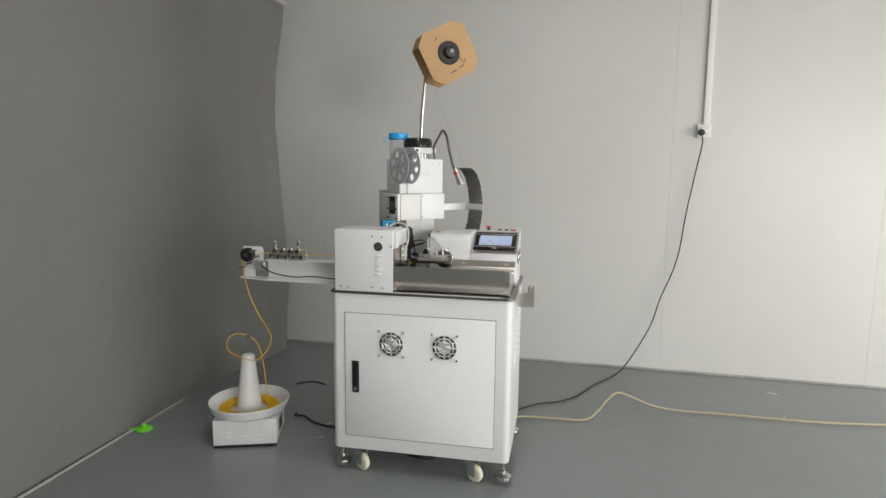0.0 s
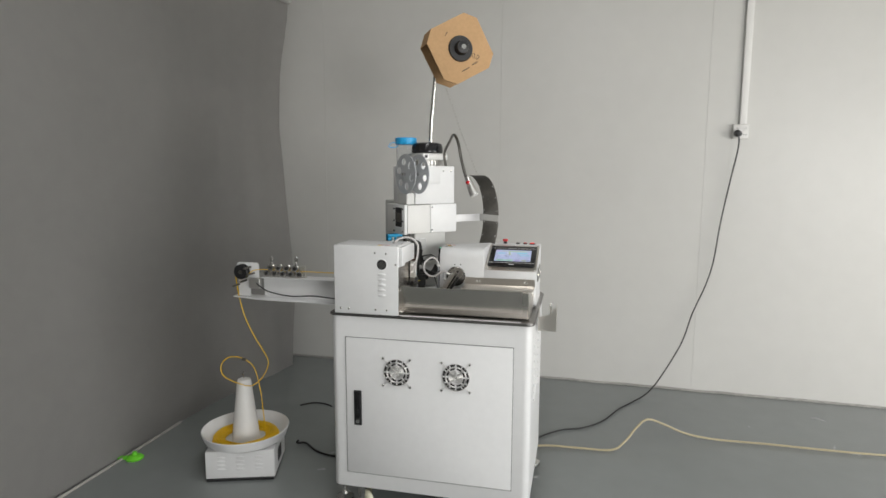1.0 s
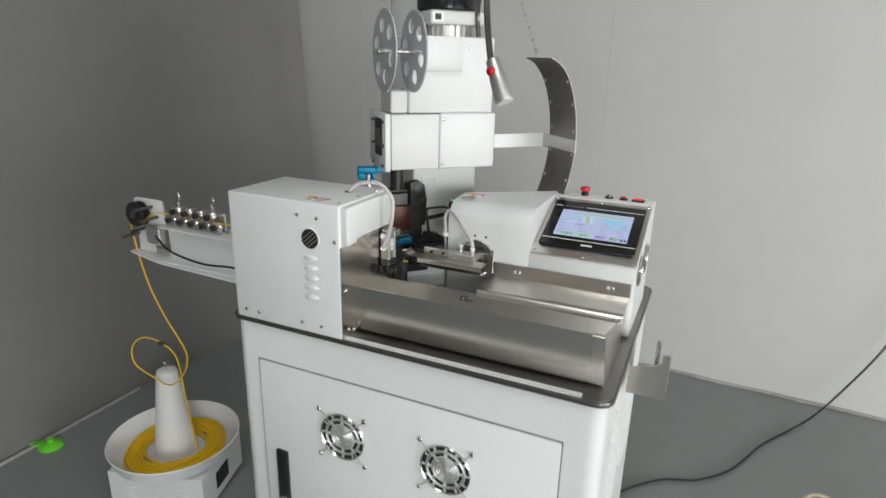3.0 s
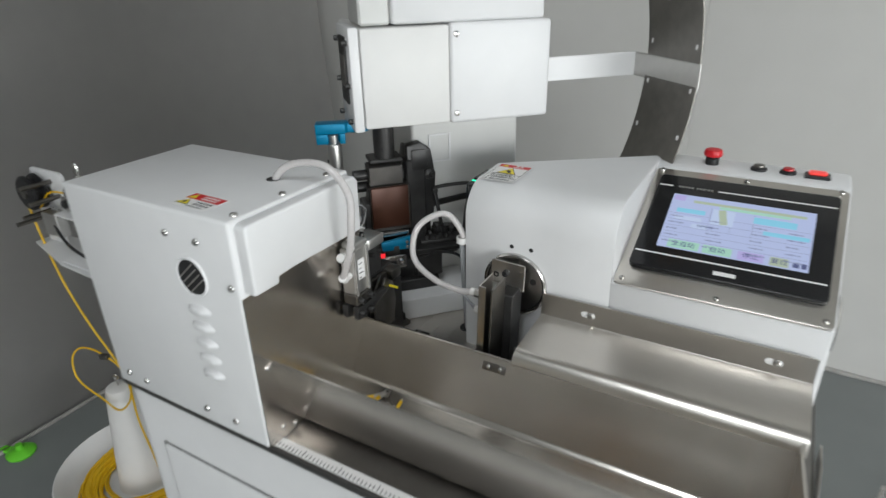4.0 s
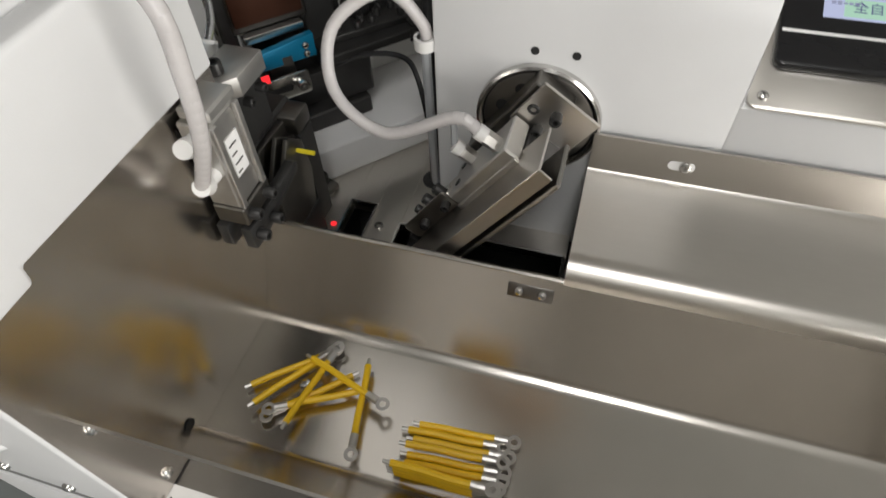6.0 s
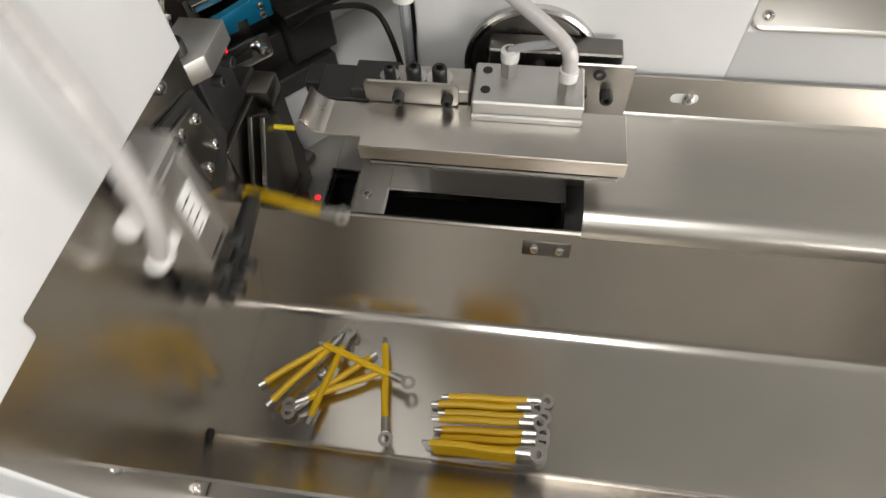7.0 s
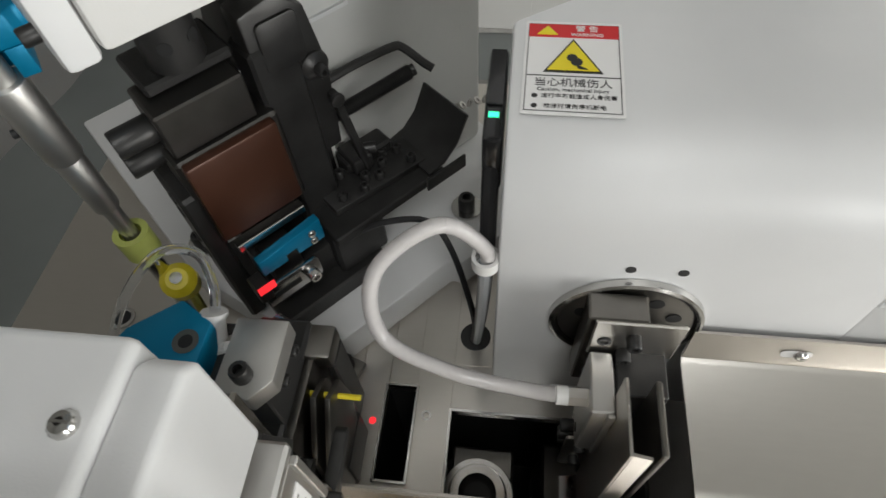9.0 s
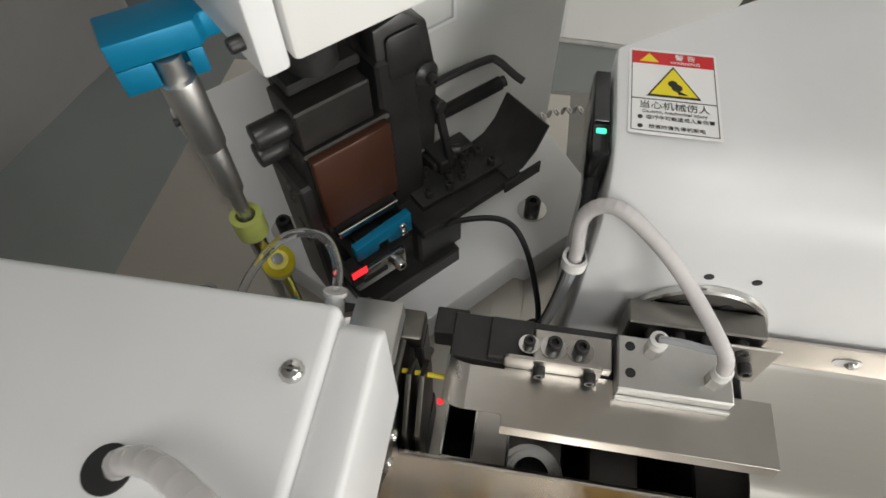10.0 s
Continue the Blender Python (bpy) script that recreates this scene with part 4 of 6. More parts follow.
    for i in range(17):
        rr = 0.085 + 0.009 * (i % 4)
        z = -0.014 - 0.088 * i / 17
        for k in range(60):
            a = 2 * pi * k / 60 + i * 0.4
            q = Vector((rr * cos(a), rr * sin(a), z))
            box(-0.0035, 0.0035, -0.0022, 0.0022, -0.0018, 0.0018, 0, bm=bm, m=Matrix.Translation(q) @ pose(random.uniform(-30, 30), random.uniform(-30, 30), math.degrees(a) + random.uniform(-20, 20)))
    coil = part("terminal_chain", bm, TINNED, rl, "coiled chain of ring terminals", smooth=False)
    coil["kind"] = "stuff"
    part("hub_disc", cyl((0, 0, 0.004), (0, 0, 0.012), 0.056, 0.052, 36), BLACK, rl)
    part("hub", cyl((0, 0, 0.012), (0, 0, 0.045), 0.031, 0.026, 28, bev=0.003), BLACK, rl)
    part("hub_pin", cyl((0, 0, 0.045), (0, 0, 0.052), 0.011, seg=16), SHINE, rl)
    for k, (x, y, w_, h_, a) in enumerate(((0.03, -0.085, 0.03, 0.006, 0), (0.055, -0.07, 0.02, 0.012, 20), (0.045, -0.055, 0.022, 0.014, 65), (-0.02, -0.09, 0.04, 0.005, 0), (-0.03, 0.08, 0.02, 0.004, 30))):
        part("pen_mark", bent([(-w_ / 2, 0), (w_ / 2, 0), (w_ / 2, h_), (-w_ / 2, h_ * 0.6)], "z", 0.0041, 0.0045, 0.0020), INK, rl, m=pose(x, y, 0, 0, 0, a), smooth=False)
    # chain of terminals hanging from the reel to the chute
    bm = bmesh.new()
    for k, q in enumerate(smooth_path([(-0.027, 0.44, 1.776), (0.006, 0.44, 1.692), (0.042, 0.44, 1.586), (0.078, 0.44, 1.498), (0.114, 0.44, 1.408)], 8)):
        bmesh.ops.create_icosphere(bm, subdivisions=1, radius=0.0042 if k % 2 else 0.0028, matrix=Matrix.Translation(q))
    ch = part("hanging_chain", bm, TINNED, mc, "thin hanging chain of ring terminals", None, True)
    ch["kind"] = "stuff"
    # dust jar with a blue lid, drying
    jar = part("jar", lathe([(0, 1.40), (0.040, 1.40), (0.042, 1.405), (0.044, 1.53), (0.042, 1.53), (0.040, 1.407), (0, 1.404)], 32, m=Matrix.Translation((0.092, 0.215, 0))), CLEAR, mc, "clear plastic jar with blue screw lid", Matrix.Translation((0.034, 0, 0.018)) @ P)
    part("lid", lathe([(0.047, 1.525), (0.049, 1.53), (0.049, 1.552), (0.045, 1.556), (0, 1.556)], 32, m=Matrix.Translation((0.092, 0.215, 0))), LIDBLUE, jar)
    part("strap", tube([(0.048, 0.22, 1.535), (0.02, 0.225, 1.53), (0.005, 0.22, 1.515), (0.03, 0.215, 1.51), (0.05, 0.215, 1.52)], 0.0018, 6), LIDBLUE, jar)
    part("jar_bracket", box(0.05, 0.14, 0.18, 0.26, 1.392, 1.40, 0.002), PAINT, jar)
    # paper take-up reel: two grey discs with round holes
    for x in (-0.034, 0.030):
        bm = bmesh.new()
        n = 48
        R = 0.083
        outer = [bm.verts.new((0, R * cos(2 * pi * k / n), R * sin(2 * pi * k / n))) for k in range(n)]
        bm.edges.new((outer[-1], outer[0]))
        for k in range(n - 1):
            bm.edges.new((outer[k], outer[k + 1]))
        for h in range(6):
            cy, cz = 0.052 * cos(h * pi / 3 + 0.3), 0.052 * sin(h * pi / 3 + 0.3)
            ring = [bm.verts.new((0, cy + 0.0155 * cos(2 * pi * k / 16), cz + 0.0155 * sin(2 * pi * k / 16))) for k in range(16)]
            for k in range(16):
                bm.edges.new((ring[k], ring[(k + 1) % 16]))
        bmesh.ops.triangle_fill(bm, use_beauty=True, edges=bm.edges[:])
        bmesh.ops.solidify(bm, geom=bm.faces[:], thickness=0.003)
        d = part("paper_reel_disc", bm, ACRYL, mc, "grey plastic reel disc with round holes", Matrix.Translation((0.034, 0, 0.006)) @ P @ pose(x, 0.004, 1.405), False)
        bolt_on(d, (-0.002, 0, 0), "-x", 0.006)
    part("reel_spindle", cyl((-0.05, 0.004, 1.405), (0.06, 0.004, 1.405), 0.0065), SHINE, mc, "", Matrix.Translation((0.034, 0, 0.006)) @ P)
    # gooseneck work lamp
    base = UPPER @ Vector((0.232, 0.04, 1.446))
    lamp = part("gooseneck_lamp", tube([base, base + Vector((-0.005, 0.0, 0.06)), (0.01, 0.36, 1.545), (0.045, 0.27, 1.565), (0.075, 0.21, 1.535), (0.10, 0.16, 1.46), (0.125, 0.115, 1.40), (0.14, 0.095, 1.375)], 0.0058, 10), GREYST, mc, "flexible gooseneck work lamp")
    part("lamp_head", cyl((0.135, 0.10, 1.392), (0.166, 0.088, 1.325), 0.012, 0.018, 20, bev=0.002), ALU, lamp)
    part("switch", cyl((0.143, 0.085, 1.375), (0.138, 0.076, 1.372), 0.006), RED, lamp)
    part("lens", cyl((0.1662, 0.0879, 1.3247), (0.1668, 0.0877, 1.3235), 0.015, seg=18), LABELW, lamp)
    P = PRESS
    # column and base casting
    col = part("press_column", box(0.087, 0.253, 0.088, 0.36, 0.895, 1.281, 0.006, 3), GREYWHITE, mc, "light grey cast press column", P)
    part("recess", bent([(0.112, 1.075), (0.1455, 1.075), (0.1455, 1.117), (0.112, 1.117), (0.112, 1.075)], "y", 0.0858, 0.0885, 0.0025), PAINT, col)
    bs = part("press_base", prism([(-0.01, 0.13), (0.030, 0.006), (0.146, 0.006), (0.150, -0.002), (0.222, -0.004), (0.249, 0.022), (0.264, 0.09), (0.264, 0.36), (-0.01, 0.36)], "z", BED, 0.895, 0.003, 2), PAINT, mc, "white cast press base plate", P)
    for x, y in ((0.188, 0.0352), (0.01, 0.15)):
        part("washer", lathe([(0.006, 0.895), (0.0125, 0.895), (0.0125, 0.8975), (0.006, 0.8975)], 20, m=Matrix.Translation((x, y, 0))), SHINE, bs)
        bolt_on(bs, (x, y, 0.8975), "z", 0.0068, "cap")
    applicator(mc)
    chute(mc)


def applicator(mc):
    P = PRESS
    ap = part("applicator", box(0.020, 0.108, 0.034, 0.125, 0.895, 0.912, 0.0015), DARKST, mc, "blackened steel crimp applicator with a brown plate", P)
    def add(name, bm, mt=DARKST, label=""):
        return part(name, bm, mt, ap, label)
    add("frame", prism([(0.030, 0.912), (0.1115, 0.912), (0.1115, 1.05), (0.104, 1.092), (0.080, 1.098), (0.074, 1.07), (0.030, 1.06)], "y", 0.086, 0.132, 0.002))
    add("lower_block", box(0.074, 0.115, 0.040, 0.090, 0.912, 0.955, 0.002))
    add("step_block", prism([(0.028, 0.912), (0.106, 0.912), (0.106, 0.925), (0.094, 0.925), (0.094, 0.940), (0.028, 0.940)], "y", 0.050, 0.092, 0.0012))
    add("ram_plate", box(0.072, 0.100, 0.066, 0.090, 0.952, 1.088, 0.002))
    add("ram_slide", box(0.014, 0.0755, 0.0607, 0.090, 0.985, 1.055, 0.002), OILST)
    add("brown_plate", box(0.016, 0.0705, 0.0530, 0.0604, 0.994, 1.056, 0.0022, 2), COPPER, "brown guard plate")
    add("grey_block", box(0.017, 0.066, 0.0640, 0.096, 1.0555, 1.0835, 0.0012), OILST)
    add("ram_cap", box(0.022, 0.070, 0.078, 0.114, 1.0838, 1.0905, 0.0015))
    post = add("ram_post", cyl((0.046, 0.090, 1.0905), (0.046, 0.090, 1.158), 0.0150, seg=24))
    for a in (-115, -55):
        part("post_hole", cyl((0.046 + 0.0152 * cos(radians(a)), 0.090 + 0.0152 * sin(radians(a)), 1.105), (0.046 + 0.012 * cos(radians(a)), 0.090 + 0.012 * sin(radians(a)), 1.105), 0.0036, seg=12), INK, post)
    add("cam_plate", prism([(0.074, 1.000), (0.112, 1.000), (0.116, 1.060), (0.110, 1.100), (0.094, 1.112), (0.074, 1.108)], "y", 0.068, 0.0862, 0.002))
    add("cam_cover", prism(rounded(0.080, 0.104, 1.072, 1.102, 0.004), "y", 0.0655, 0.068, 0.0006))
    add("cam_dome", lathe([(0, 0.004), (0.005, 0.0035), (0.0085, 0.001), (0.009, -0.002)], 20, m=pose(0.107, 0.0675, 1.064, 90)))
    bolt_on(ap, (0.107, 0.0636, 1.064), "-y", 0.0035, "cap")
    for y, z in ((0.078, 1.070), (0.085, 1.050)):
        add("knurled_screw", cyl((0.018, y, z), (-0.004, y, z), 0.0078, seg=18, bev=0.001))
    for z in (1.022, 1.010, 0.985, 0.968):
        bolt_on(ap, (0.013, 0.078, z), "-x", 0.0045, "cap")
    add("left_flank", box(0.006, 0.018, 0.062, 0.10, 0.90, 1.03, 0.002))
    add("anvil", box(0.030, 0.052, 0.046, 0.062, 0.940, 0.968, 0.001), GREYST)
    add("crimper_strip", box(0.020, 0.068, 0.0525, 0.060, 0.980, 0.986, 0.0005), SHINE)
    bl = add("blue_slide", prism([(0.024, 0.962), (0.042, 0.962), (0.042, 0.968), (0.050, 0.968), (0.050, 0.962), (0.070, 0.962), (0.070, 0.981), (0.024, 0.976)], "y", 0.041, 0.0475, 0.0006), BLUE, "blue anodised slide")
    bolt_on(bl, (0.062, 0.041, 0.973), "-y", 0.003)
    bolt_on(bl, (0.062, 0.041, 0.966), "-y", 0.003)
    sp = add("slotted_plate", prism(rounded(0.017, 0.059, 0.935, 0.955, 0.003), "y", 0.0365, 0.0395, 0.0004), SHINE)
    part("slot", box(0.023, 0.043, 0.0360, 0.0366, 0.942, 0.947, 0), INK, sp)
    bolt_on(sp, (0.051, 0.0365, 0.946), "-y", 0.0045, "cap", SHINE)
    add("sensor_head", box(0.014, 0.024, 0.036, 0.050, 0.944, 0.960, 0.001))
    # red glow painted as a self-lit plate on the sensor head
    add("laser_glow", box(0.015, 0.027, 0.0352, 0.0359, 0.955, 0.962, 0), REDLED, "glowing plate standing in for the red sensor light")
    # terminal track to the chute
    tr = add("terminal_track", box(0.074, 0.168, 0.034, 0.078, 0.952, 0.960, 0.001))
    part("track_cover", prism([(0.086, 0.050), (0.162, 0.046), (0.162, 0.074), (0.132, 0.080), (0.086, 0.080)], "z", 0.960, 0.966, 0.001), DARKST, tr)
    for x, y in ((0.096, 0.056), (0.112, 0.052), (0.118, 0.060), (0.126, 0.054), (0.140, 0.070), (0.152, 0.052), (0.106, 0.074), (0.134, 0.062), (0.124, 0.074), (0.150, 0.066)):
        bolt_on(tr, (x, y, 0.966), "z", 0.0034, "cap")
    part("curved_guide", bent([(0.154, 0.962), (0.168, 0.965), (0.180, 0.975), (0.191, 0.995)], "y", 0.034, 0.080, 0.002), DARKST, tr)
    part("guide_edge", box(0.15, 0.186, 0.032, 0.034, 0.950, 0.962, 0.0005), DARKST, tr)
    add("bracket_arm", box(0.112, 0.150, 0.070, 0.088, 0.93, 0.975, 0.002))
    add("hook_rod", tube([(0.104, 0.084, 1.034), (0.132, 0.082, 1.038), (0.164, 0.077, 1.040), (0.171, 0.073, 1.0385), (0.176, 0.060, 1.032), (0.179, 0.054, 1.029)], 0.0028, 8, 4))
    add("spring_rod", cyl((0.108, 0.080, 1.012), (0.173, 0.0662, 1.0249), 0.0040, seg=12))
    bm = bmesh.new()
    a0, a1 = Vector((0.112, 0.0793, 1.0125)), Vector((0.170, 0.0668, 1.0243))
    d = (a1 - a0).normalized()
    o = d.orthogonal().normalized()
    q = d.cross(o)
    tube([a0 + (a1 - a0) * k / 380 + (o * cos(k * 0.7) + q * sin(k * 0.7)) * 0.0046 for k in range(381)], 0.0007, 4, 0, bm)
    add("coil_spring", bm)
    add("feed_finger", prism([(0.110, 1.042), (0.115, 1.043), (0.122, 1.0), (0.127, 0.968), (0.122, 0.968), (0.117, 1.0)], "y", 0.063, 0.069, 0.001))
    add("finger_link", box(0.114, 0.129, 0.064, 0.086, 0.968, 0.980, 0.001))
    add("finger_pivot", cyl((0.1125, 0.0630, 1.039), (0.1125, 0.0600, 1.039), 0.0045, seg=14, bev=0.0006))
    add("finger_knob", cyl((0.129, 0.074, 0.977), (0.136, 0.070, 0.977), 0.0042, seg=14))
    part("sensor_cable", tube([p_local(0.080, 0.042, 0.945), p_local(0.105, 0.030, 0.955), p_local(0.13, 0.01, 0.955), (-0.045, 0.325, 0.945), (-0.030, 0.306, 0.90), (-0.0265, 0.301, 0.862)], 0.0022, 8), CABLE, mc, "thin black sensor cable")


def chute(mc):
    P = UPPER
    prof = [(0.335, 1.405), (0.360, 1.392), (0.385, 1.360), (0.404, 1.310), (0.414, 1.250), (0.414, 1.190), (0.404, 1.130), (0.385, 1.075), (0.355, 1.025), (0.315, 0.985)]
    cp = part("terminal_chute", bent([tuple(v.xy) for v in smooth_path([(x, z, 0) for x, z in prof], 3)], "y", -0.114, -0.004, 0.0015), GREYST, mc, "curved dark perforated steel terminal chute", P)
    k = 0
    # white tabs painted for light showing through the holes; the sheet is uncut
    for x, z in prof[2:-1]:
        for y in (-0.105, -0.013):
            part("hole", box(-0.0012, 0.0012, -0.002, 0.002, -0.006, 0.006, 0), LABELW, cp, m=pose(x + 0.0012, y, z, 0, 0, 0))
    part("chute_strap", box(0.4145, 0.4175, -0.116, 0.030, 1.195, 1.228, 0.001), ALU, cp)
    part("chute_strap", box(0.265, 0.418, 0.024, 0.0265, 1.195, 1.228, 0.001), PAINT, cp, "white bracket bar")
    for z, x in ((1.302, 0.406), (1.10, 0.397)):
        part("rod_hook", tube([(x, -0.05, z), (x + 0.03, -0.05, z + 0.002), (x + 0.034, -0.052, z), (x + 0.03, -0.056, z - 0.006), (x + 0.002, -0.056, z - 0.006)], 0.003, 8, 3), SHINE, cp)
    for y in (-0.08, 0.01):
        bolt_on(cp, (0.4175, y, 1.212), "x", 0.003)
    # the end of the terminal chain, from the chute's foot to the applicator's guide
    bm = bmesh.new()
    for k, q in enumerate(smooth_path([(-0.052, 0.414, 0.988), (-0.030, 0.424, 0.990), (-0.005, 0.434, 0.984), (0.040, 0.440, 0.976), (0.090, 0.444, 0.982)], 5)):
        lathe([(0.0014, -0.0004), (0.0032, -0.0004), (0.0032, 0.0004), (0.0014, 0.0004), (0.0014, -0.0004)], 10, bm, Matrix.Translation(q) @ pose(0, 0, 0, 35 + 50 * (k % 2), 20, 60))
    ch = part("feed_chain", bm, TINNED, mc, "thin chain of ring terminals entering the guide")
    ch["kind"] = "stuff"


def bed(mc):
    b = part("bed_plate", box(-0.1085, -0.087, 0.172, 0.59, 0.8545, BED, 0.0006), STEEL, mc, "stainless machine bed with slots")
    for x0, x1, y0, y1 in ((-0.087, -0.066, 0.172, 0.190), (-0.087, -0.066, 0.2575, 0.59), (-0.066, -0.0405, 0.172, 0.59), (-0.0405, 0.0965, 0.2445, 0.2785), (-0.0405, -0.0125, 0.2785, 0.59), (-0.400, -0.1085, 0.205, 0.598)):
        part("bed_strip", box(x0, x1, y0, y1, 0.8545, BED, 0.0003), STEEL, b)
    part("slot_frame", bent([(-0.0885, 0.1895), (-0.0645, 0.1895), (-0.0645, 0.2585), (-0.0885, 0.2585), (-0.0885, 0.1895)], "z", BED, BED + 0.004, 0.0016), SHINE, b, smooth=False)
    part("pit_frame", bent([(0.095, 0.2440), (-0.0410, 0.2440), (-0.0410, 0.180)], "z", BED - 0.004, BED + 0.003, 0.0018), SHINE, b, smooth=False)
    part("cable_hole", cyl((-0.027, 0.302, BED + 0.0002), (-0.027, 0.302, BED + 0.0008), 0.0115, seg=24), INK, b)
    for x, y in ((-0.057, 0.238),):
        part("drill_hole", lathe([(0.0022, BED + 0.0002), (0.0038, BED + 0.0002), (0.0038, BED + 0.0012), (0.0022, BED + 0.0012)], 16, m=Matrix.Translation((x, y, 0))), SHINE, b)
    part("stop_block", prism([(-0.131, 0.2635), (-0.111, 0.2575), (-0.106, 0.2715), (-0.126, 0.2785)], "z", BED, BED + 0.006, 0.0008), GREYST, b)
    bolt_on(b, (-0.119, 0.269, BED + 0.006), "z", 0.0052, "cap")
    part("hole_rim", lathe([(0.0062, BED), (0.0098, BED), (0.0094, BED + 0.0016), (0.0066, BED + 0.0016)], 20, m=Matrix.Translation((-0.310, 0.294, 0))), SHINE, b)
    part("hole", cyl((-0.310, 0.294, BED + 0.0002), (-0.310, 0.294, BED + 0.0008), 0.0064, seg=20), INK, b)
    # pit lining, added in blackened steel so the opening looks shaded
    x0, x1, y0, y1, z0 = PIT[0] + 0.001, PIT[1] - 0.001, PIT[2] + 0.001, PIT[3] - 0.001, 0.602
    pit = part("pit_wall", box(x0, x0 + 0.002, y0, y1, z0, 0.8545, 0), DARKST, mc, "dark lining added for the pit's shade below the swing arm")
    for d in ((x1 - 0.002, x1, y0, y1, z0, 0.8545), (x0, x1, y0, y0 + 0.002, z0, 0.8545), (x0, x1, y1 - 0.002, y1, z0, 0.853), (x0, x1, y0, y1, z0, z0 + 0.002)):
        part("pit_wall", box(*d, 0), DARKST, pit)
    part("bearing", lathe([(0.010, 0.70), (0.014, 0.712), (0.020, 0.712), (0.022, 0.706), (0.026, 0.706), (0.028, 0.70)], 32, m=Matrix.Translation((-0.018, 0.200, 0.103))), SHINE, pit)
    part("gear_block", box(-0.0395, 0.008, 0.174, 0.236, 0.66, 0.8035, 0.002), GREYST, pit)
    part("bore", cyl((-0.018, 0.200, 0.8035), (-0.018, 0.200, 0.8042), 0.0105, seg=24), INK, pit)
    part("valve_block", box(0.03, 0.075, 0.180, 0.25, 0.66, 0.785, 0.003), GREYST, pit)
    part("loose_lead", tube([(0.03, 0.19, 0.78), (0.055, 0.195, 0.80), (0.085, 0.19, 0.79), (0.092, 0.18, 0.76)], 0.002, 6), CABLE, pit)
    # cutter and wire guide beside the housing
    ct = part("cutter_block", box(-0.150, -0.118, 0.176, 0.252, BED, 0.972, 0.002), DARKST, mc, "blackened wire cutter with steel blades")
    part("guide_plate", prism([(0.180, 0.90), (0.236, 0.90), (0.250, 0.948), (0.250, 0.965), (0.180, 0.968)], "x", -0.1185, -0.113, 0.001), GREYST, ct)
    for x in (-0.1065, -0.0985):
        part("blade", prism([(0.176, 0.870), (0.214, 0.870), (0.226, 0.930), (0.222, 0.960), (0.206, 0.972), (0.180, 0.940)], "x", x - 0.0016, x + 0.0016, 0.0004), GREYST, ct)
    part("blade_carrier", box(-0.1135, -0.096, 0.188, 0.224, BED, 0.900, 0.001), DARKST, ct)
    part("bridge", box(-0.146, -0.1035, 0.230, 0.2515, 0.954, 0.969, 0.0025, 2), GREYST, ct)
    part("bridge_leg", box(-0.1095, -0.1035, 0.232, 0.2505, BED, 0.9535, 0.001), DARKST, ct)
    part("clamp_foot", box(-0.152, -0.1165, 0.190, 0.226, 0.972, 1.0145, 0.001), DARKST, ct)
    cl = part("clamp", prism([(-0.134, 0.223), (-0.1085, 0.223), (-0.1085, 0.193), (-0.1175, 0.183), (-0.135, 0.187)], "z", 1.0145, 1.028, 0.0008), ALU, ct, "matt aluminium clamp block")
    bolt_on(cl, (-0.1225, 0.194, 1.0275), "z", 0.0048, "cap")
    for y in (0.219, 0.203):
        bolt_on(ct, (-0.1165, y, 1.002), "x", 0.0035, "cap")
    bb = part("feed_block", prism([(-0.205, 0.166), (-0.188, 0.200), (-0.166, 0.217), (-0.148, 0.206), (-0.148, 0.178), (-0.160, 0.162)], "z", 0.990, 1.031, 0.0012), BLUE, mc, "blue anodised feed block")
    part("block_hole", lathe([(0.0035, 0.0002), (0.0058, 0.0002), (0.0062, 0.0008), (0.0035, 0.0008)], 20, m=Matrix.Translation((-0.1565, 0.195, 1.031))), GREYST, bb)
    part("block_bore", cyl((-0.1565, 0.195, 1.0312), (-0.1565, 0.195, 1.0315), 0.0036, seg=16), INK, bb)
    part("pipe_nut", cyl((-0.147, 0.212, 1.012), (-0.136, 0.2165, 1.012), 0.0052, seg=6), TINNED, ct)
    part("elbow", cyl((-0.152, 0.213, 1.012), (-0.1425, 0.2145, 1.012), 0.0055, seg=14), PLAST, ct)
    part("fitting", cyl((-0.1475, 0.214, 1.012), (-0.147, 0.224, 1.026), 0.0058, 0.005, 14), PLAST, ct)
    part("fitting_collar", cyl((-0.147, 0.2235, 1.0255), (-0.147, 0.225, 1.0275), 0.0066, seg=16), PLAST, ct)
    part("thin_tube", tube([(-0.147, 0.2235, 1.025), (-0.1465, 0.234, 1.037), (-0.156, 0.246, 1.046), (-0.178, 0.246, 1.042), (-0.200, 0.232, 1.02), (-0.212, 0.210, 0.995), (-0.216, 0.18, 0.975)], 0.0026, 10), CLEAR, mc, "clear thin air tube")
    part("side_bracket", prism([(0.136, 1.034), (0.170, 1.026), (0.180, 0.985), (0.158, 0.966), (0.136, 0.984)], "x", -0.1093, -0.1068, 0.0005), DARKST, ct)
    part("bracket_face", prism([(0.140, 1.028), (0.160, 1.024), (0.168, 0.992), (0.146, 0.984)], "x", -0.1068, -0.1045, 0.0005), GREYST, ct)
    for y, z in ((0.144, 1.022), (0.158, 1.018), (0.150, 0.991), (0.163, 0.995)):
        bolt_on(ct, (-0.1045, y, z), "x", 0.0032)
    part("guide_tube", cyl((-0.150, 0.262, 0.945), (-0.130, 0.252, 0.945), 0.006), SHINE, ct)
    part("feed_wire", tube([(-0.16, 0.214, 0.957), (-0.084, 0.2135, 0.957)], 0.0017, 8, 0), YELLOWK, mc, "yellow wire end in the cutter")
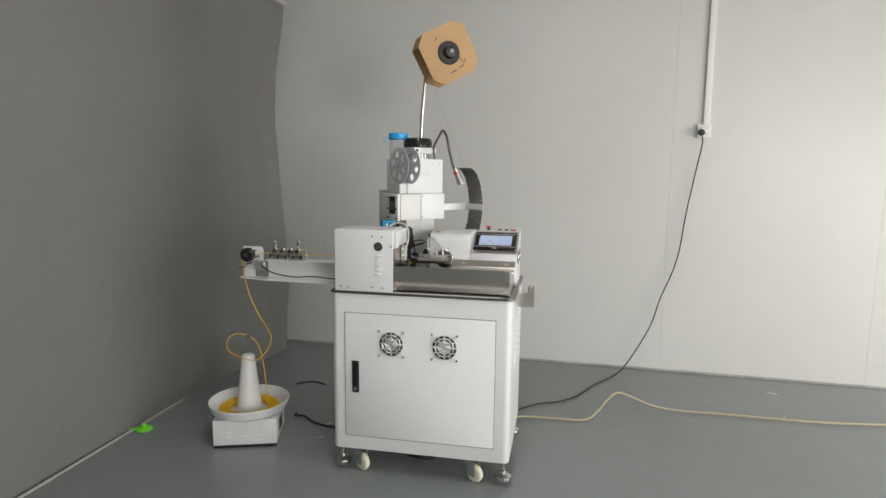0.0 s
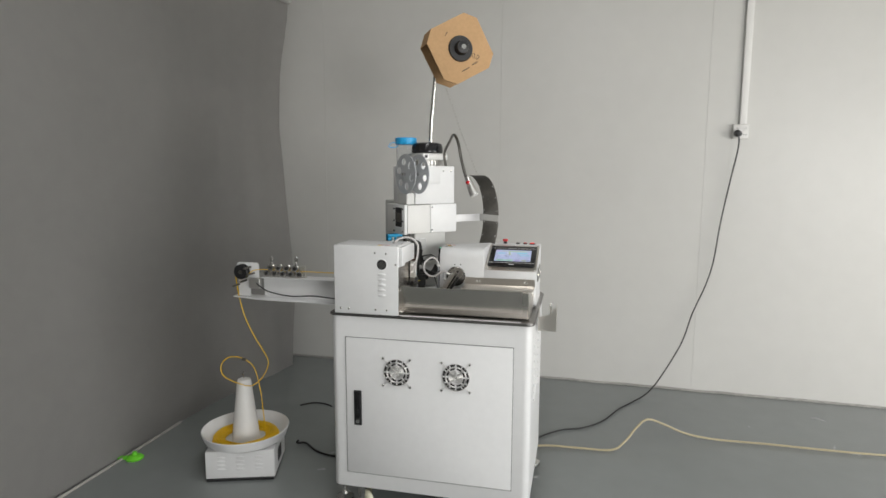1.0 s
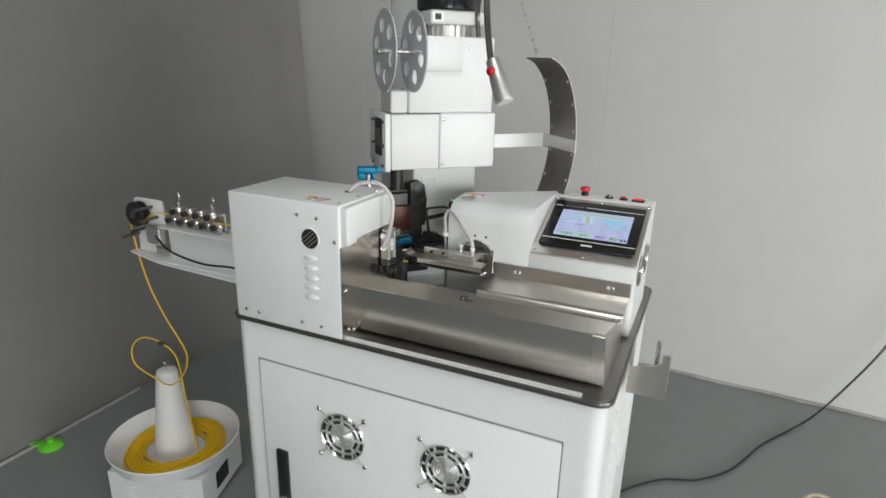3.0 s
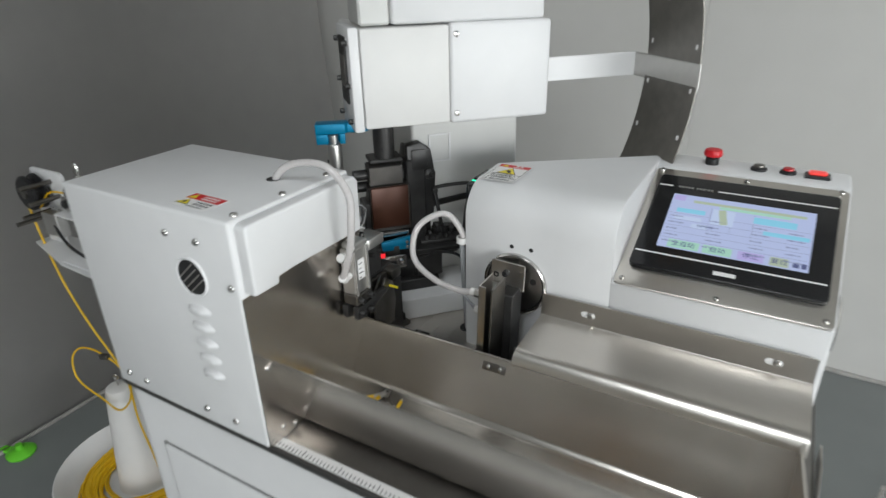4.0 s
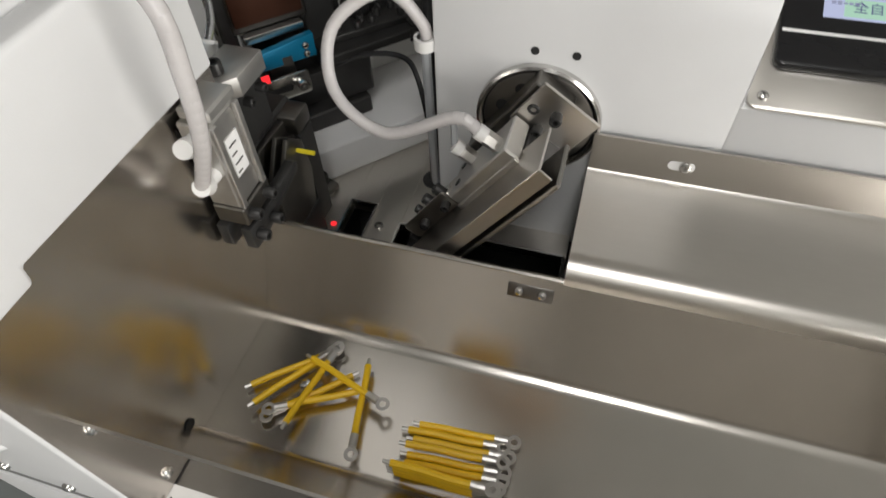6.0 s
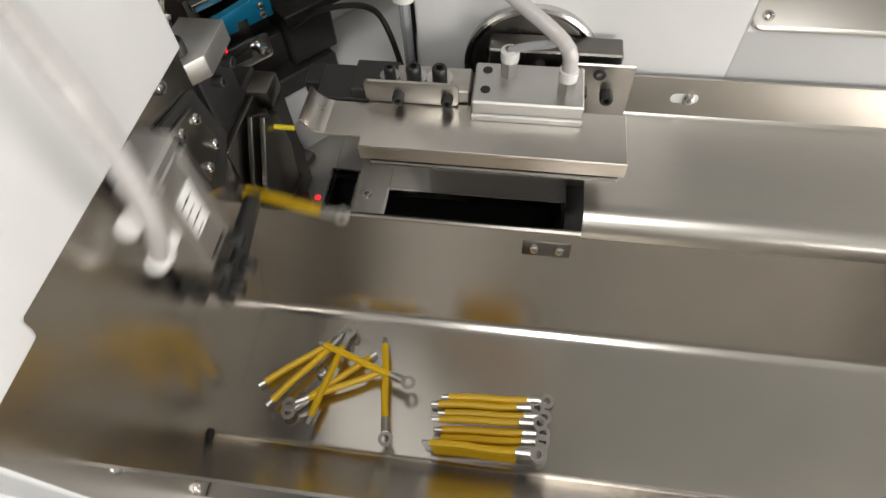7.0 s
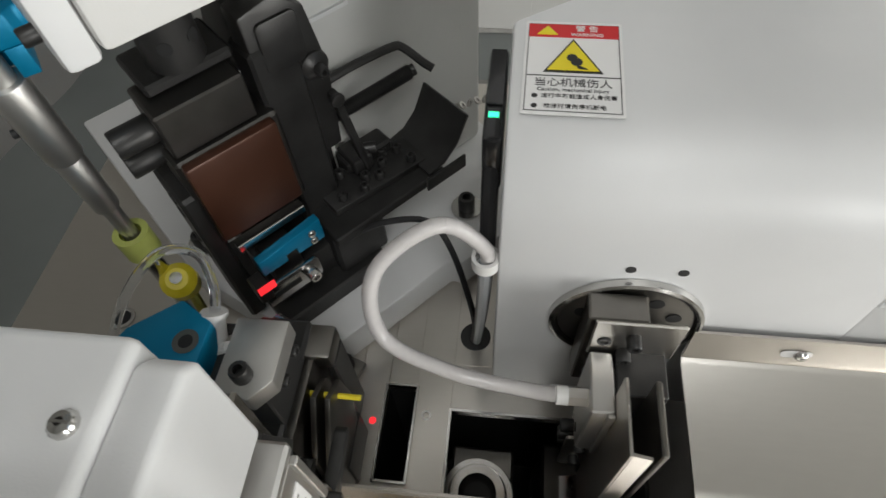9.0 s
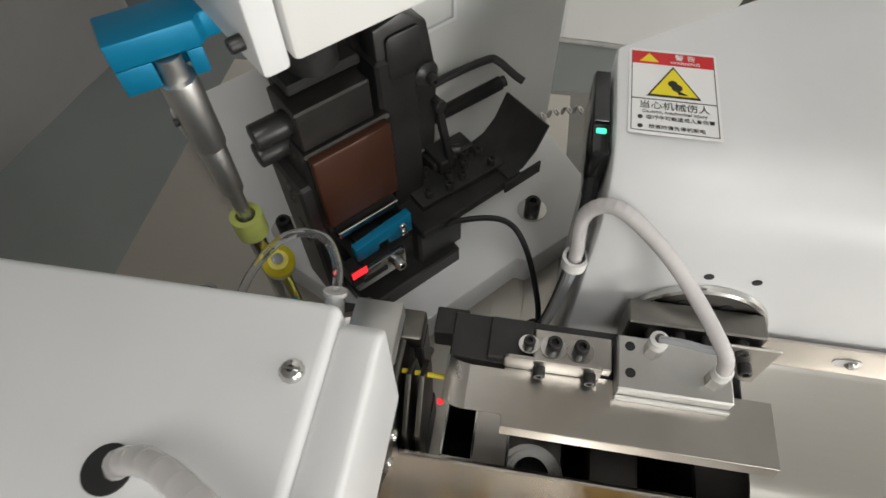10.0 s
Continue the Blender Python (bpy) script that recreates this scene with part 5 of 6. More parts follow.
    # self-lit disc painted for the laser light that falls on the bed
    part("laser_spot", prism(arc(-0.0945, 0.2310, 0.0026, 0, 360, 14)[:-1], "z", BED + 0.0002, BED + 0.0005), REDLED, b)
    # blue lever on a polished post, yellow knob
    hp = part("lever_post", cyl((-0.2270, 0.2830, 1.000), (-0.2255, 0.2805, 1.130), 0.0044, 0.0064, 20), ALU, mc, "polished post with a blue lever handle")
    part("collar", cyl((-0.2262, 0.28165, 1.070), (-0.2257, 0.28075, 1.117), 0.0090, 0.0096, 24, bev=0.001), ALU, hp)
    part("sleeve", cyl((-0.2267, 0.28242, 1.030), (-0.2262, 0.28165, 1.070), 0.0070, 0.0076, 24, bev=0.0008), ALU, hp)
    part("grub_screw", cyl((-0.2325, 0.2748, 1.092), (-0.2343, 0.2734, 1.092), 0.0022, seg=12), INK, hp)
    part("bush", lathe([(0.0065, 0.986), (0.0105, 0.986), (0.0105, 1.004), (0.0065, 1.004)], 20, m=Matrix.Translation((-0.2270, 0.2832, 0))), mat("pale_green_bush", (0.55, 0.60, 0.16), 0.35, trans=0.2), hp)
    part("post_stem", cyl((-0.2270, 0.2832, BED), (-0.2270, 0.2832, 0.992), 0.0058, seg=14), SHINE, hp)
    part("lever", prism([(-0.0242, -0.0127), (0.0162, -0.0127), (0.020, -0.008), (0.046, -0.007), (0.050, 0.0), (0.046, 0.009), (0.0162, 0.0127), (-0.0242, 0.0127)], "z", -0.006, 0.008, 0.0012), BLUE, hp, "blue anodised lever", pose(-0.2303, 0.2873, 1.1370, 0, 0, 38))
    part("lever_skirt", prism([(-0.024, -0.0125), (-0.0075, -0.0125), (-0.0075, -0.0005), (0.0083, -0.0005), (0.0083, -0.0125), (0.016, -0.0125), (0.016, 0.0125), (-0.024, 0.0125)], "z", -0.0200, -0.006, 0.0008), BLUE, hp, "", pose(-0.2303, 0.2873, 1.1370, 0, 0, 38))
    kn = part("clamp_knob", lathe([(0, 0.016), (0.007, 0.016), (0.0115, 0.011), (0.0115, -0.004), (0.008, -0.008), (0.006, -0.014), (0, -0.014)], 20, m=Matrix.Translation((-0.2180, 0.282, 0.950)) @ pose(0, 0, 0, 20, 18, 0)), YELLOWK, mc, "yellow clamp knob on a brass rod")
    part("knob_pin", cyl((-0.2135, 0.2768, 0.9640), (-0.213, 0.2762, 0.9665), 0.004, seg=12), SHINE, kn)
    part("rod", cyl((-0.2205, 0.287, 0.940), (-0.195, 0.255, 0.888), 0.0035, seg=10), mat("brass", (0.55, 0.50, 0.12), 0.3, 1.0), kn)
    # sensor amplifier with a green light, cable bundle and clip by the control housing
    sb = part("sensor_amplifier", box(-0.0228, -0.0135, 0.290, 0.352, 1.052, 1.0865, 0.002, 2), GLOSSB, mc, "smoked sensor amplifier with green light")
    part("led", box(-0.0208, -0.0160, 0.3035, 0.3065, 1.0865, 1.0872, 0), GREENLED, sb)
    part("lens_cover", box(-0.0220, -0.0143, 0.311, 0.350, 1.0865, 1.0882, 0.0004), GLOSSB, sb)
    part("main_cable", tube([(-0.0185, 0.293, 1.066), (-0.0185, 0.284, 1.048), (-0.0190, 0.279, 1.00), (-0.022, 0.287, 0.93), (-0.027, 0.300, BED)], 0.0042, 8), CABLE, sb)
    part("air_line", tube([(-0.0190, 0.2715, 1.018), (-0.0195, 0.274, 0.99), (-0.022, 0.284, 0.93), (-0.026, 0.299, BED)], 0.0035, 8), ACRYL, sb)
    part("clip", lathe([(0.0055, -0.004), (0.0075, -0.004), (0.0075, 0.004), (0.0055, 0.004)], 16, m=Matrix.Translation((-0.0190, 0.2720, 1.016))), PLAST, sb)
    return bb


# ---------------------------------------------------------------- swing arm, gripper, loose wires, wire pan
PIVOT = Vector((0.0594, 0.2650, 0.9735))
ARM_AT = Vector((0.004, -0.003, 0.008))


def swing_arm(mc):
    B = PIVOT - ARM_AT
    o = lambda x0, x1, y0, y1, z0, z1, b=0.0008: box(x0 - B.x, x1 - B.x, y0 - B.y, y1 - B.y, z0 - B.z, z1 - B.z, b)
    q = lambda x, y, z: (x - B.x, y - B.y, z - B.z)
    arm = part("swing_arm", o(0.012, 0.089, 0.2505, 0.2663, 0.960, 0.990, 0.001), GREYST, mc, "steel swing arm that lays wires in the tray", Matrix.Translation(PIVOT))
    for x in (0.026, 0.042, 0.058, 0.077):
        bolt_on(arm, q(x, 0.2505, 0.981), "-y", 0.0040, "cap")
    part("arm_bar", o(-0.088, 0.066, 0.2205, 0.250, 0.948, 0.9735), DARKST, arm)
    part("bar_step", o(-0.040, 0.004, 0.2205, 0.2405, 0.9735, 0.984), ARMST, arm)
    part("bar_shoulder", o(-0.066, -0.040, 0.2205, 0.2465, 0.9735, 0.981), DARKST, arm)
    part("bar_tip", o(-0.1, -0.080, 0.236, 0.254, 0.952, 0.970), DARKST, arm)
    for x, r in ((-0.043, 0.0034), (-0.029, 0.0044), (-0.014, 0.0044)):
        part("washer", lathe([(r * 0.8, 0), (r * 1.75, 0), (r * 1.75, 0.0012), (r * 0.8, 0.0012)], 18, m=Matrix.Translation(q(x, 0.2295, 0.984))), SHINE, arm)
        bolt_on(arm, q(x, 0.2295, 0.985), "z", r, "cap")
    cv = part("cover_plate", prism([(x - B.x, y - B.y) for x, y in ((-0.0752, 0.1900), (-0.0552, 0.1900), (-0.0540, 0.1888), (-0.0540, 0.1833), (0.0920, 0.1833), (0.0920, 0.2195), (-0.0540, 0.2195), (-0.0552, 0.2165), (-0.0752, 0.2165))], "z", 0.9735 - B.z, 0.9750 - B.z, 0.0003, 1), ARMST, arm, "bent stainless cover plate")
    part("cover_lip", bent([(0.1822 - B.y, 0.9655 - B.z), (0.1833 - B.y, 0.9735 - B.z)], "x", -0.054 - B.x, 0.092 - B.x, -0.0015), ARMST, cv)
    tongue = [(-0.0875, 0.9845), (-0.0862, 0.9812), (-0.0842, 0.9783), (-0.0815, 0.9760), (-0.0785, 0.9743), (-0.0750, 0.9735)]
    part("plate_tongue", bent([(x - B.x, z - B.z) for x, z in tongue], "y", 0.190 - B.y, 0.2165 - B.y, 0.0015), ARMST, arm)
    part("lower_rail", o(-0.05, 0.090, 0.1845, 0.220, 0.9575, 0.9605), GREYST, arm)
    part("keeper", prism([(a - B.x, b - B.z) for a, b in rounded(-0.056, -0.002, 0.9755, 0.9905, 0.003)], "y", 0.2175 - B.y, 0.2195 - B.y, 0.0003), ARMST, arm)
    for x in (-0.036, -0.008):
        bolt_on(arm, q(x, 0.2175, 0.982), "-y", 0.0034, "cap")
    cy = part("air_cylinder", o(0.006, 0.0675, 0.2100, 0.2430, 0.975, 0.987, 0.001), ALU, arm, "matt aluminium air cylinder")
    part("cylinder_lip", o(0.006, 0.0675, 0.2078, 0.2100, 0.975, 0.979, 0.0005), ALU, cy)
    for x, y in ((0.013, 0.236), (0.013, 0.220)):
        part("bore", cyl(q(x, y, 0.9871), q(x, y, 0.9875), 0.0028, seg=14), INK, cy)
    for x, y in ((0.025, 0.2345), (0.0570, 0.2215)):
        f = part("fitting", cyl(q(x, y, 0.987), q(x, y, 0.997), 0.0052, seg=6), TINNED, cy)
        part("sleeve", lathe([(0.0052, 0), (0.0052, 0.006), (0.003, 0.007)], 14, m=Matrix.Translation(q(x, y, 0.997))), PLAST, f)
    part("link_tube", tube([q(0.025, 0.2345, 1.003), q(0.035, 0.231, 1.009), q(0.046, 0.226, 1.015), q(0.0530, 0.224, 1.020)], 0.0022, 6), ACRYL, cy)
    e = part("end_plate", o(0.0610, 0.0965, 0.2445, 0.2465, 0.944, 0.988), ARMST, arm)
    part("end_block", o(0.061, 0.089, 0.2465, 0.2505, 0.950, 0.980), DARKST, e)
    for x, z in ((0.0675, 0.970), (0.0830, 0.9675)):
        bolt_on(arm, q(x, 0.2445, z), "-y", 0.004, "cap")
    return arm


ARM = [(0.0, 0), (0.7, 0), (0.8, 14), (0.9, 58), (1.0, 58), (1.2, 62), (1.3, 88), (1.5, 90), (1.6, 66), (1.7, 2), (1.8, 0), (3.2, 0), (3.3, 14), (3.4, 58), (3.6, 60), (3.7, 88), (3.8, 90), (4.0, 88), (4.1, 62), (4.2, 2), (4.3, 0),
       (5.6, 0), (5.7, 6), (5.8, 48), (5.9, 55), (6.1, 56), (6.2, 88), (6.5, 90), (6.6, 62), (6.7, 2), (6.8, 0), (8.1, 0), (8.2, 9), (8.3, 50), (8.4, 55), (8.5, 57), (8.6, 64), (8.7, 88), (9.0, 90), (9.1, 12), (9.2, 0), (10.0, 0)]
# how far the arm slides along itself: drawn back from the cutter before and after it swings
SLIDE = [(0.0, 0), (0.36, 0), (0.5, 0.0065), (0.6, 0.004), (0.7, 0), (1.7, 0), (1.85, 0.018), (2.0, 0.018), (2.1, 0), (2.5, 0)]


def slide(t):
    return float(np.interp(t % 2.5, [k[0] for k in SLIDE], [k[1] for k in SLIDE]))


ARM_ROWS = sorted({(round(t, 2), round(float(np.interp(t, [k[0] for k in ARM], [k[1] for k in ARM])), 3)) for t in [k[0] for k in ARM] + [c + k[0] for c in (0, 2.5, 5.0, 7.5) for k in SLIDE[:-1]]})
GRIP = [(0.0, 0.035), (0.1, 0), (1.9, 0), (2.0, 0.035), (2.1, 0.072), (2.5, 0.072), (2.6, 0.035), (2.7, 0), (4.4, 0), (4.5, 0.040), (4.6, 0.072), (5.0, 0.072), (5.1, 0.030), (5.2, 0), (6.9, 0), (7.0, 0.040), (7.1, 0.072), (7.5, 0.072), (7.6, 0.010), (7.7, 0), (9.4, 0), (9.5, 0.040), (9.6, 0.072), (10.0, 0.072)]


def gripper(mc):
    g = part("gripper", box(-0.0095, 0.0095, -0.013, 0.013, -0.026, 0.032, 0.001), ALU, mc, "aluminium air gripper with black jaw", pose(-0.097, 0.146, 1.010))
    for y in (-0.013, 0.009):
        part("rail", box(0.0095, 0.0125, y, y + 0.004, -0.026, 0.032, 0.0005), ALU, g)
    part("label_plate", box(0.0096, 0.0102, -0.006, 0.006, -0.008, 0.018, 0), LABELW, g)
    for k, w_ in enumerate((0.007, 0.005, 0.008, 0.004)):
        part("text_bar", box(0.0102, 0.0104, -0.0045, -0.0045 + w_, 0.012 - 0.006 * k, 0.0130 - 0.006 * k, 0), INK if k % 2 == 0 else GREYST, g)
    part("head", box(-0.0095, 0.0110, -0.014, 0.016, -0.040, -0.0265, 0.001), GREYST, g)
    part("top_lug", box(-0.009, 0.010, -0.010, 0.016, 0.032, 0.039, 0.0015), ALU, g)
    for y, z in ((-0.008, -0.034), (0.010, -0.034), (-0.010, -0.050), (0.006, -0.052)):
        bolt_on(g, (0.0110 if z > -0.045 else 0.0125, y, z), "x", 0.0038, "cap")
    j = part("jaw", prism([(-0.016, -0.058), (-0.004, -0.060), (0.046, -0.048), (0.048, -0.043), (0.044, -0.040), (0.0, -0.043), (-0.016, -0.041)], "x", 0.005, 0.0120, 0.0008), DARKST, g, "blackened steel jaw")
    part("jaw_back", prism([(-0.017, -0.058), (-0.004, -0.060), (0.032, -0.050), (0.030, -0.043), (-0.017, -0.041)], "x", -0.0105, -0.003, 0.0008), DARKST, g)
    for z in (0.026, 0.000):
        f = part("fitting", cyl((0.002, -0.013, z), (0.002, -0.022, z), 0.0042, seg=14), PLAST, g)
        part("collar", cyl((0.002, -0.022, z), (0.004, -0.028, z + 0.004), 0.0058, 0.005, 14), PLAST, f)
    return g


def bead(parent, r, length, material, name="tube_piece"):
    """One short stiff piece of a flexible tube, with round ends, lying along its own z."""
    key = f"{name}_{r}_{length:.4f}"
    def build():
        h = length / 2
        return lathe([(0, -h - r * 0.6), (r * 0.7, -h - r * 0.4), (r, -h), (r, h), (r * 0.7, h + r * 0.4), (0, h + r * 0.6)], 12)
    ob = new(name, shared(key, build, material))
    ob.parent = parent
    return ob


def spread(pts, n):
    """n poses at even steps along a smooth line."""
    ps = smooth_path(pts, 16)
    cum = [0.0]
    for a, b in zip(ps, ps[1:]):
        cum.append(cum[-1] + (b - a).length)
    def at(s):
        s = max(0, min(cum[-1], s))
        for i in range(len(ps) - 1):
            if s <= cum[i + 1]:
                f = (s - cum[i]) / max(cum[i + 1] - cum[i], 1e-9)
                return ps[i].lerp(ps[i + 1], f)
        return ps[-1]
    return [at(cum[-1] * k / n) for k in range(n + 1)], cum[-1]


def tube_rows(shape, keys, n):
    """For every piece of a tube: its rows, from a line that depends on a number."""
    rows = [[] for _ in range(n)]
    longest = 0
    for t, v in keys:
        p, total = spread(shape(v), n)
        longest = max(longest, total)
        for k in range(n):
            d = (p[k + 1] - p[k]).normalized()
            m = Matrix.Translation((p[k] + p[k + 1]) / 2) @ d.rotation_difference(Vector((0, 0, 1))).inverted().to_matrix().to_4x4()
            rows[k].append((t, m))
    return rows, longest / n


def arm_tube(v):
    """The milky tube from the clip to the swing arm, for an arm angle and slide."""
    a, out = v
    f = min(1.0, a / 55)
    r = radians(a)
    end = lambda x, z: (PIVOT.x + (x - PIVOT.x) * cos(r) - (z - PIVOT.z) * sin(r), PIVOT.z + (x - PIVOT.x) * sin(r) + (z - PIVOT.z) * cos(r))
    e0, e1 = end(0.0610 + out, 1.010), end(0.0560 + out, 1.026)
    flat = [(0.035, 0.243, 1.046), (0.014, 0.256, 1.064), (-0.008, 0.268, 1.073), (-0.0205, 0.2725, 1.058)]
    down = [(-0.034, 0.226, 0.975), (-0.070, 0.234, 0.995), (-0.072, 0.250, 1.032), (-0.042, 0.268, 1.050)]
    mid = [tuple((1 - f) * a_ + f * b_ for a_, b_ in zip(p, q_)) for p, q_ in zip(flat, down)]
    return [(e0[0], 0.2185, e0[1]), (e1[0], 0.2215, e1[1])] + mid + [(-0.0195, 0.2718, 1.028), (-0.0190, 0.272, 1.010)]


def grip_tube(s):
    y = 0.116 - s
    return [(-0.163, 0.1025, 1.120), (-0.158, 0.104, 1.134), (-0.136, 0.108 - 0.1 * s, 1.148), (-0.096, 0.113 - 0.5 * s, 1.149), (-0.068, y - 0.004, 1.124), (-0.066, y - 0.006, 1.090), (-0.073, y - 0.004, 1.056), (-0.088, y + 0.002, 1.024), (-0.097, y + 0.006, 1.010)]


def cut_wire():
    """A short cut wire with stripped end and crimped ring terminal, along its x."""
    w = thing("cut_wire", "short yellow cut wire with a crimped ring terminal", "wire", group="cut wires in the tray")
    part("insulation", tube([(-0.026, 0, 0), (-0.008, 0.0004, 0), (0.010, -0.0003, 0), (0.023, 0, 0)], 0.0023, 8, 3), YELLOW, w)
    part("bare_end", cyl((-0.0305, 0, 0), (-0.0255, 0, 0), 0.0014, seg=8), TINNED, w)
    t = part("terminal", cyl((0.0225, 0, 0), (0.031, 0, 0), 0.0026, seg=10), TINNED, w)
    part("ring", lathe([(0.0022, -0.0005), (0.0045, -0.0005), (0.0045, 0.0005), (0.0022, 0.0005), (0.0022, -0.0005)], 16, m=Matrix.Translation((0.0352, 0, 0))), TINNED, t)
    return w


def wire_pose(a, b, z=0.8615):
    a, b = Vector(a), Vector(b)
    c = (a + b) / 2
    return pose(c.x, c.y, z, 0, 0, math.degrees(math.atan2(b.y - a.y, b.x - a.x)))


def wires():
    first = cut_wire()
    loose = [((-0.0967, 0.0766), (-0.0478, 0.1196)), ((-0.0868, 0.0631), (-0.0486, 0.1166)), ((-0.0561, 0.0557), (-0.0444, 0.1172)), ((-0.0228, 0.1102), (-0.0698, 0.0654)), ((-0.0121, 0.0984), (-0.0683, 0.0690)), ((-0.0200, 0.1220), (-0.0071, 0.0535))]
    bundle = [((0.0170 - 0.0002 * k, max(0.0845 - 0.0052 * k, 0.0505)), (0.0835 - 0.0003 * k, max(0.0895 - 0.0051 * k, 0.0515))) for k in range(12)]
    lift = (0, 0, 0, 0.003, 0, 0, 0, 0.0046, 0.0095, 0.0145, 0.0195, 0.0042)
    poses = []
    for k, (a, b) in enumerate(loose):
        poses.append(wire_pose(a, b, 0.8617 + 0.0028 * (k % 3)))
    for k, (a, b) in enumerate(bundle):
        j = random.uniform(-0.003, 0.003)
        poses.append(wire_pose((a[0] + j, a[1]), (b[0] + j, b[1]), 0.8617 + lift[k]))
    first.matrix_basis = poses[0]
    for m in poses[1:]:
        copy_thing(first, m)
    falling = [copy_thing(first, poses[0]), copy_thing(first, poses[1])]
    return falling


def wire_pan():
    w = thing("wire_pan", "white motor-driven wire pan holding a coil of yellow wire", "wire feeder", pose(-0.960, 0.257, 0, 0, 0, 18))
    b = part("base", box(-0.155, 0.155, -0.132, 0.132, 0.012, 0.142, 0.003, 2), PAINT, w, "white steel base with louvres")
    part("base_plate", box(-0.150, 0.150, -0.140, 0.140, 0.003, 0.012, 0), BLACK, b)
    for x in (-0.12, 0.12):
        for y in (-0.11, 0.11):
            part("rubber_foot", cyl((x, y, 0), (x, y, 0.006), 0.014, seg=14), BLACK, b)
    for i in range(3):
        for k in range(4):
            bm = lathe([(0, 0.004), (0.004, 0.003), (0.006, 0)], 12)
            bmesh.ops.transform(bm, matrix=Matrix.Diagonal((3.6, 1.0, 1, 1)), verts=bm.verts)
            part("vent_louvre", bm, PAINT, b, m=pose(-0.085 + 0.085 * i, -0.1318, 0.055 + 0.019 * k, 90))
    part("control_window", box(0.1545, 0.157, -0.05, 0.03, 0.045, 0.105, 0.001), BLACK, b)
    pan = part("pan", lathe([(0, 0.146), (0.150, 0.146), (0.180, 0.166), (0.195, 0.200), (0.198, 0.2045), (0.201, 0.202), (0.186, 0.160), (0.153, 0.141), (0, 0.141)], 56), PAINT, w, "shallow white turning pan", pose(0, 0, 0, 0, 0, 0))
    cone = part("cone", lathe([(0.066, 0.146), (0.064, 0.152), (0.033, 0.425), (0.029, 0.437), (0.020, 0.441), (0, 0.441)], 36), PLAST, w, "white plastic cone")
    part("eyelet", tube([(0, 0, 0.438), (0, 0, 0.456), (0.006, 0, 0.464), (0, 0, 0.472), (-0.006, 0, 0.464), (0, 0, 0.456)], 0.0022, 6, 4), SHINE, cone)
    bm = bmesh.new()
    for k in range(40):
        r = 0.095 + 0.056 * random.random()
        z = 0.150 + 0.005 * random.random() + 0.022 * (1 - abs(r - 0.124) / 0.036) * random.random()
        ph, ex = random.uniform(0, 6.28), random.uniform(0.0, 0.012)
        tube([((r + ex * cos(2 * a + ph)) * cos(a), (r + ex * cos(2 * a + ph)) * sin(a), z + 0.003 * sin(3 * a + ph)) for a in [2 * pi * i / 36 for i in range(37)]], 0.0030, 6, 0, bm)
    c = part("wire_coil", bm, YELLOW, w, "loose coil of yellow wire")
    c["kind"] = "stuff"
    inv = w.matrix_basis.inverted()
    path = [(-0.845, 0.24, 0.18), (-0.853, 0.235, 0.30), (-0.86, 0.23, 0.40), (-0.90, 0.25, 0.50), (-0.955, 0.24, 0.545), (-1.015, 0.23, 0.548), (-1.052, 0.22, 0.512), (-1.035, 0.21, 0.462), (-0.96, 0.215, 0.43), (-0.89, 0.21, 0.428), (-0.83, 0.21, 0.48), (-0.80, 0.205, 0.55), (-0.825, 0.20, 0.61), (-0.86, 0.195, 0.67), (-0.90, 0.19, 0.76), (-0.925, 0.188, 0.86), (-0.938, 0.188, 0.95)]
    lead = part("lead_wire", tube([inv @ Vector(p) for p in path], 0.0023, 8), YELLOW, w, "yellow lead wire rising to the feed arm")
    part("tie", box(-0.010, 0.010, -0.006, 0.006, -0.006, 0.006, 0.001), GREYST, lead, m=Matrix.Translation(inv @ Vector((-0.945, 0.24, 0.54))))


